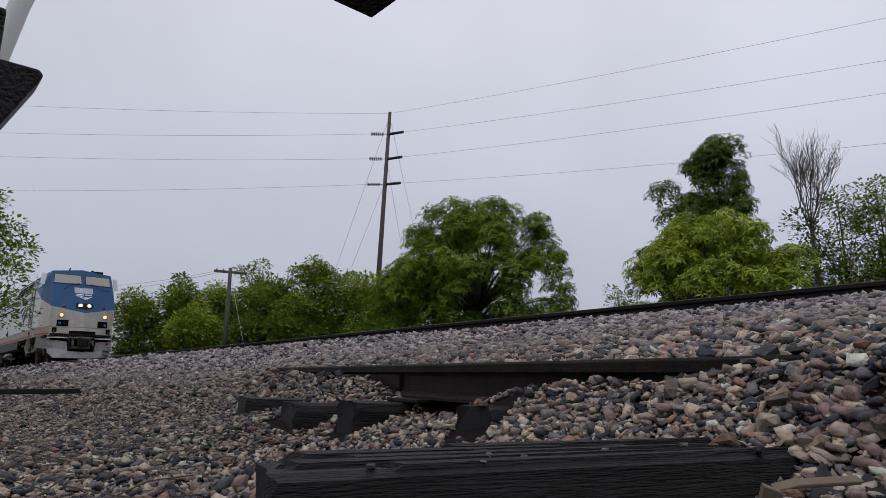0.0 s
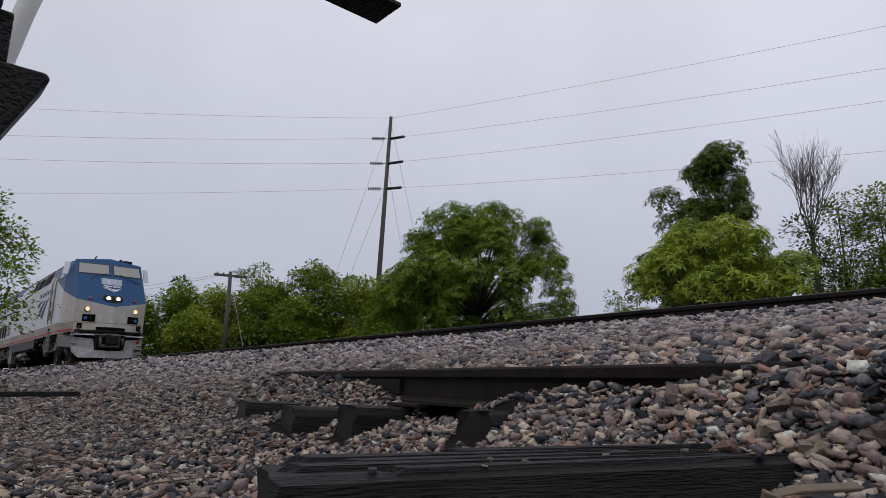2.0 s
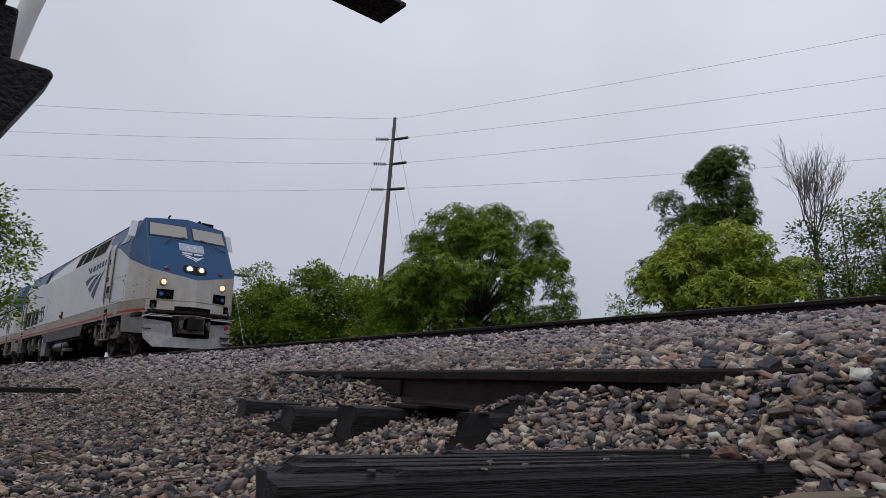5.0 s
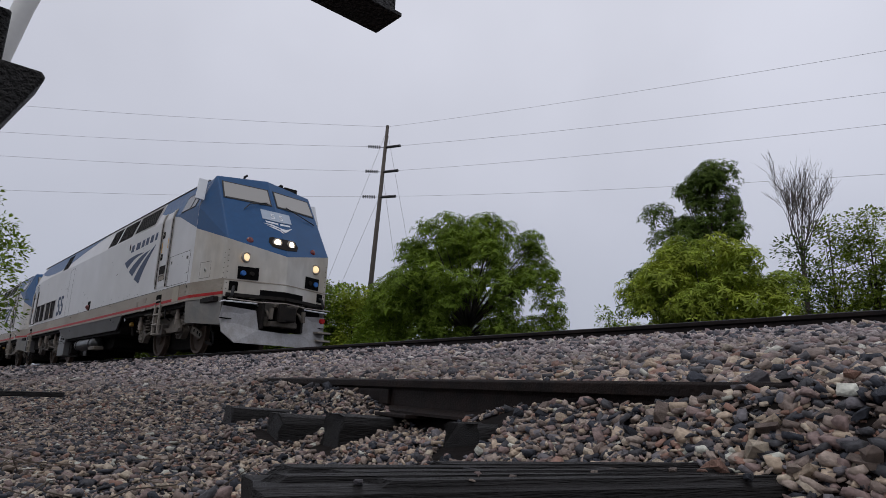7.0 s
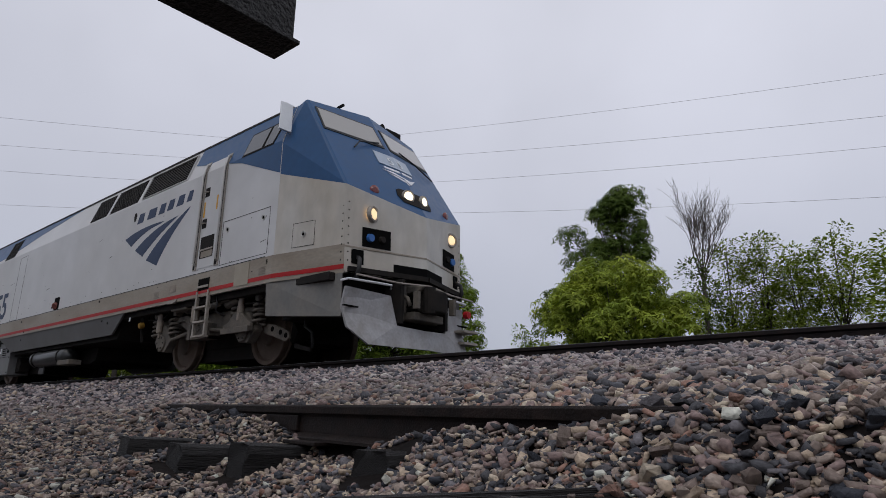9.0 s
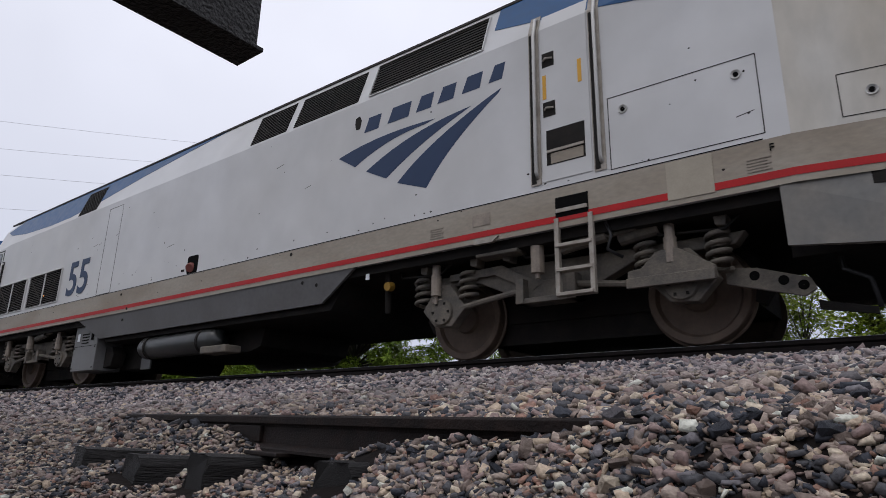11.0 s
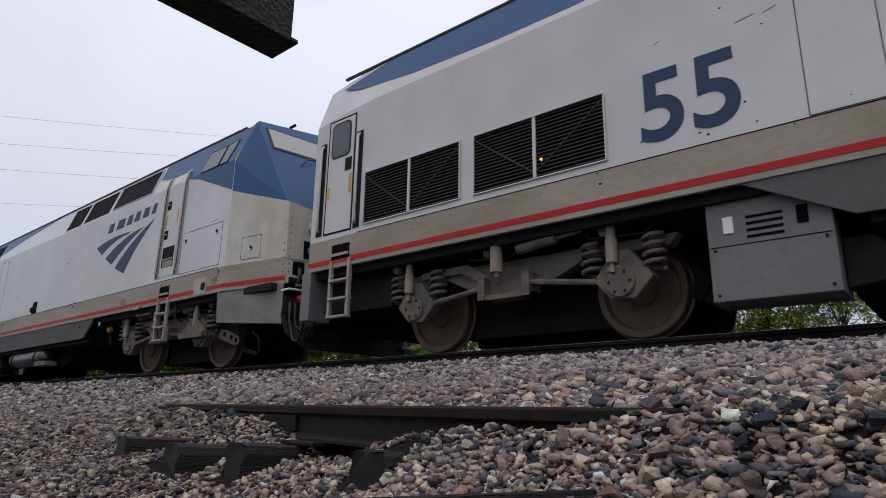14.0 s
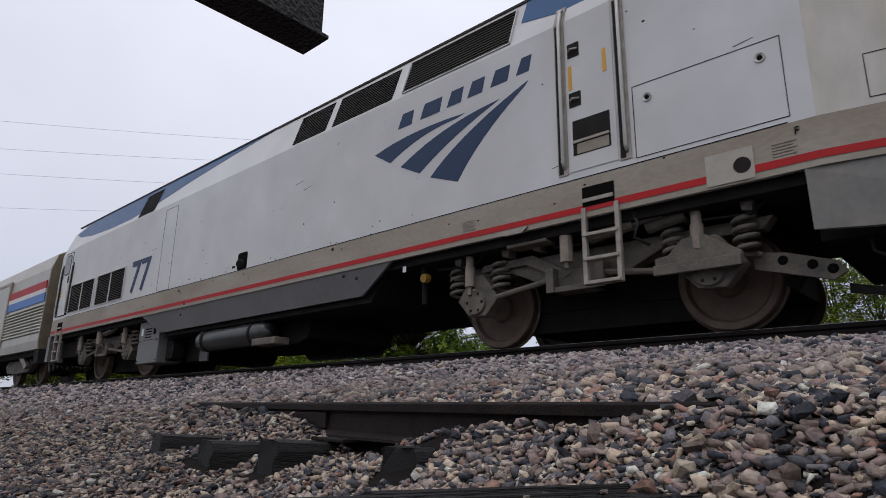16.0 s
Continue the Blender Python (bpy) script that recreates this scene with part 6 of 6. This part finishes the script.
        part("hanging_cable", Build().tube([(-20.25, y, 1.0), (-20.32, y, 0.6), (-20.45, y, 0.26 + 0.04 * k), (-20.62, y + 0.03, 0.3 + 0.05 * k), (-20.7, y, 0.62), (-20.72, y, 0.9)], 0.024, 7), M_RUBBER, L, smooth=True)
    part("rear_platform", Build().box(-20.05, -18.5, -1.25, 1.25, 0.62, 1.2), M_UNDER, L, "dark equipment below the rear sill")
    part("rear_pilot", Build().box(-20.25, -20.05, -1.35, 1.35, 0.45, 1.2), M_UNDER, L)
    # roof details
    for u, w, h in ((-1.2, 0.25, 0.1), (-5.2, 0.6, 0.08), (-10.5, 0.8, 0.1), (-16.6, 1.0, 0.12)):
        part("roof_hatch", Build().box(u - 0.9 * w, u + 0.9 * w, -w, w, 4.42, 4.42 + h), M_UNDER, L, bevel=0.02)
    part("roof_box", Build().box(-0.95, -0.45, 0.55, 0.95, 4.44, 4.60), M_UNDER, L, bevel=0.02)
    part("antenna", Build().tube([(-0.6, -0.55, 4.5), (-0.6, -0.55, 4.62), (-0.45, -0.55, 4.63)], 0.03, 8), M_UNDER, L)
    part("horn", Build().tube([(-0.75, 0.45, 4.44), (-0.75, 0.45, 4.56), (-0.45, 0.45, 4.58)], 0.03, 8, 0.06), M_UNDER, L)
    # rear end: diaphragm, hoses
    part("rear_diaphragm", Build().box(-20.35, -20.1, -0.6, 0.6, 1.3, 3.5), M_RUBBER, L)
    part("rear_steps", Build().box(-20.05, -19.85, -HW, -1.2, 0.5, 1.2), M_SKIRT, L)
    part("rear_coupler", Build().box(-20.9, -20.0, -0.13, 0.13, 0.78, 1.02), M_UNDER, L)
    for k in range(9):
        y = -1.2 + 0.12 * k
        part("jumper_cable", Build().tube([(-20.05, y, 1.1), (-20.3, y, 0.62 - 0.02 * k), (-20.5, y + 0.02, 0.42 - 0.03 * (k % 4)), (-20.72, y, 0.55), (-20.8, y, 0.8)], 0.022, 7), M_RUBBER, L, smooth=True)
    lamp = part("deck_lamp", Build().lathe([(0.001, -0.004), (0.02, -0.002), (0.02, 0.006)], pose(-15.9, -HW - 0.010, 1.95), 10), glow("amber_lamp_lit", (1.0, 0.42, 0.1), 0.9) if lit else M_UNDER, L, "small amber lamp behind the louvre")
    # the gear hung on the front sits close under the nose
    for child in L.children:
        if child.name.split(".")[0] in FRONT_GEAR:
            child.location.x = -0.26
    return L, wheels


LOCO_A, WHEELS_A = locomotive("55", True, False)
LOCO_B, WHEELS_B = locomotive("77", False, True)
LOCO_A["label"] = "leading silver and blue diesel passenger locomotive, headlights lit, number 55"
LOCO_B["label"] = "second silver and blue diesel passenger locomotive, number 77"


# ---- baggage car ----
def baggage_car():
    """Stainless baggage car; its front end at x = 0, running back to -25."""
    K = empty("baggage_car", "stainless steel baggage car with red, white and blue stripes", "railway car")
    prof = [(-1.52, 0.95), (-1.55, 1.2), (-1.52, 3.4), (-1.38, 3.85), (-0.9, 4.15), (0, 4.27), (0.9, 4.15), (1.38, 3.85), (1.52, 3.4), (1.55, 1.2), (1.52, 0.95)]
    part("car_body", Build().sweep([prof, prof], [-25.5, -0.05]), M_CAR, K, "dull stainless steel car body")
    part("car_end", Build().sweep([[(y * 0.99, z * 0.995) for y, z in prof]] * 2, [-0.05, 0.0]), M_CAREND, K, "grimy brown car end")
    for z0, z1, m in ((2.78, 3.02, M_RED), (2.64, 2.78, M_CARWHITE), (2.38, 2.64, M_CARBLUE)):
        part("stripe", Build().box(-25.4, -0.12, -1.562, -1.535, z0, z1), m, K)
    for k in range(9):
        part("flute", Build().tube([(-25.4, -1.548, 1.46 + 0.1 * k), (-0.12, -1.548, 1.46 + 0.1 * k)], 0.035, 8), M_CAR, K, smooth=True)
    d = part("side_door", Build().box(-5.8, -4.1, -1.58, -1.53, 1.25, 3.35), M_CAR, K, "recessed sliding baggage door", bevel=0.01)
    part("door_frame", Build().box(-5.95, -5.8, -1.59, -1.52, 1.2, 3.45).box(-4.1, -3.95, -1.59, -1.52, 1.2, 3.45).box(-5.8, -4.1, -1.59, -1.52, 3.35, 3.45), M_SILL, d)
    part("diaphragm", Build().box(0.0, 0.3, -0.6, 0.6, 1.2, 3.4), M_RUBBER, K)
    part("frame", Build().box(-25, -0.1, -1.35, 1.35, 0.8, 1.0), M_UNDER, K)
    part("end_step", Build().box(-0.35, 0.05, -1.5, -1.2, 0.55, 0.95), M_UNDER, K)
    part("grab_iron", Build().tube([(0.02, -1.3, 1.3), (0.06, -1.3, 1.35), (0.06, -1.3, 2.4), (0.02, -1.3, 2.45)], 0.015, 6), M_CAREND, K)
    part("truck_frame", Build().prism([(-4.6, 0.62), (-4.3, 0.38), (-3.3, 0.34), (-2.0, 0.38), (-1.6, 0.62), (-1.9, 0.78), (-4.3, 0.78)], -1.15, -0.98), M_TRUCK, K, bevel=0.02)
    part("brace", Build().prism([(-2.7, 0.85), (-2.4, 0.95), (-1.7, 0.55), (-1.9, 0.45)], -1.3, -1.2), M_STEP, K)
    ws = []
    for u in (-4.35, -1.85):
        w = part("wheelset", WHEELSET, M_WHEEL, K)
        w.location = (u, 0, 0.51)
        ws.append((w, u))
    return K, ws


CAR, WHEELS_C = baggage_car()


# ---- everything that moves: the train ----
def motions():
    drive = [(0.0, -35.35), (0.5, -34.04), (1.0, -32.90), (1.5, -31.65), (2.0, -30.43), (2.5, -28.99), (3.0, -27.59), (3.5, -25.99), (4.0, -24.51), (6.5, -16.51), (7.0, -14.84), (7.5, -13.12), (8.0, -11.35), (8.5, -9.64), (11.0, 0.00), (11.5, 1.99), (12.0, 3.97), (12.5, 5.96), (13.0, 8.06), (13.5, 10.16), (14.0, 12.47), (14.5, 14.70), (15.0, 16.94), (15.5, 19.20), (16.0, 21.24)]
    tt, xx = [r[0] for r in drive], [r[1] for r in drive]

    def along(t):
        """Smooth way of the train at t seconds."""
        i = min(max(0, int(np.searchsorted(tt, t)) - 1), len(tt) - 2)
        def slope(k):
            a, b = max(0, k - 1), min(len(tt) - 1, k + 1)
            return (xx[b] - xx[a]) / (tt[b] - tt[a])
        h = tt[i + 1] - tt[i]
        s = (t - tt[i]) / h
        return ((2 * s ** 3 - 3 * s * s + 1) * xx[i] + (s ** 3 - 2 * s * s + s) * h * slope(i)
                + (3 * s * s - 2 * s ** 3) * xx[i + 1] + (s ** 3 - s * s) * h * slope(i + 1))

    times = [0.25 * k for k in range(65)]
    for thing, off in ((LOCO_A, 0.0), (LOCO_B, -21.58), (CAR, -42.72)):
        walk(thing, [(t, pose(along(t) + off, TRACK_Y, RAIL_Z)) for t in times])
    turns = [16.0 * k / 120 for k in range(121)]
    for w, u in WHEELS_A + WHEELS_B + WHEELS_C:
        walk(w, [(t, pose(u, 0, 0.51, 0, math.degrees(along(t) / 0.51), 0)) for t in turns])


motions()
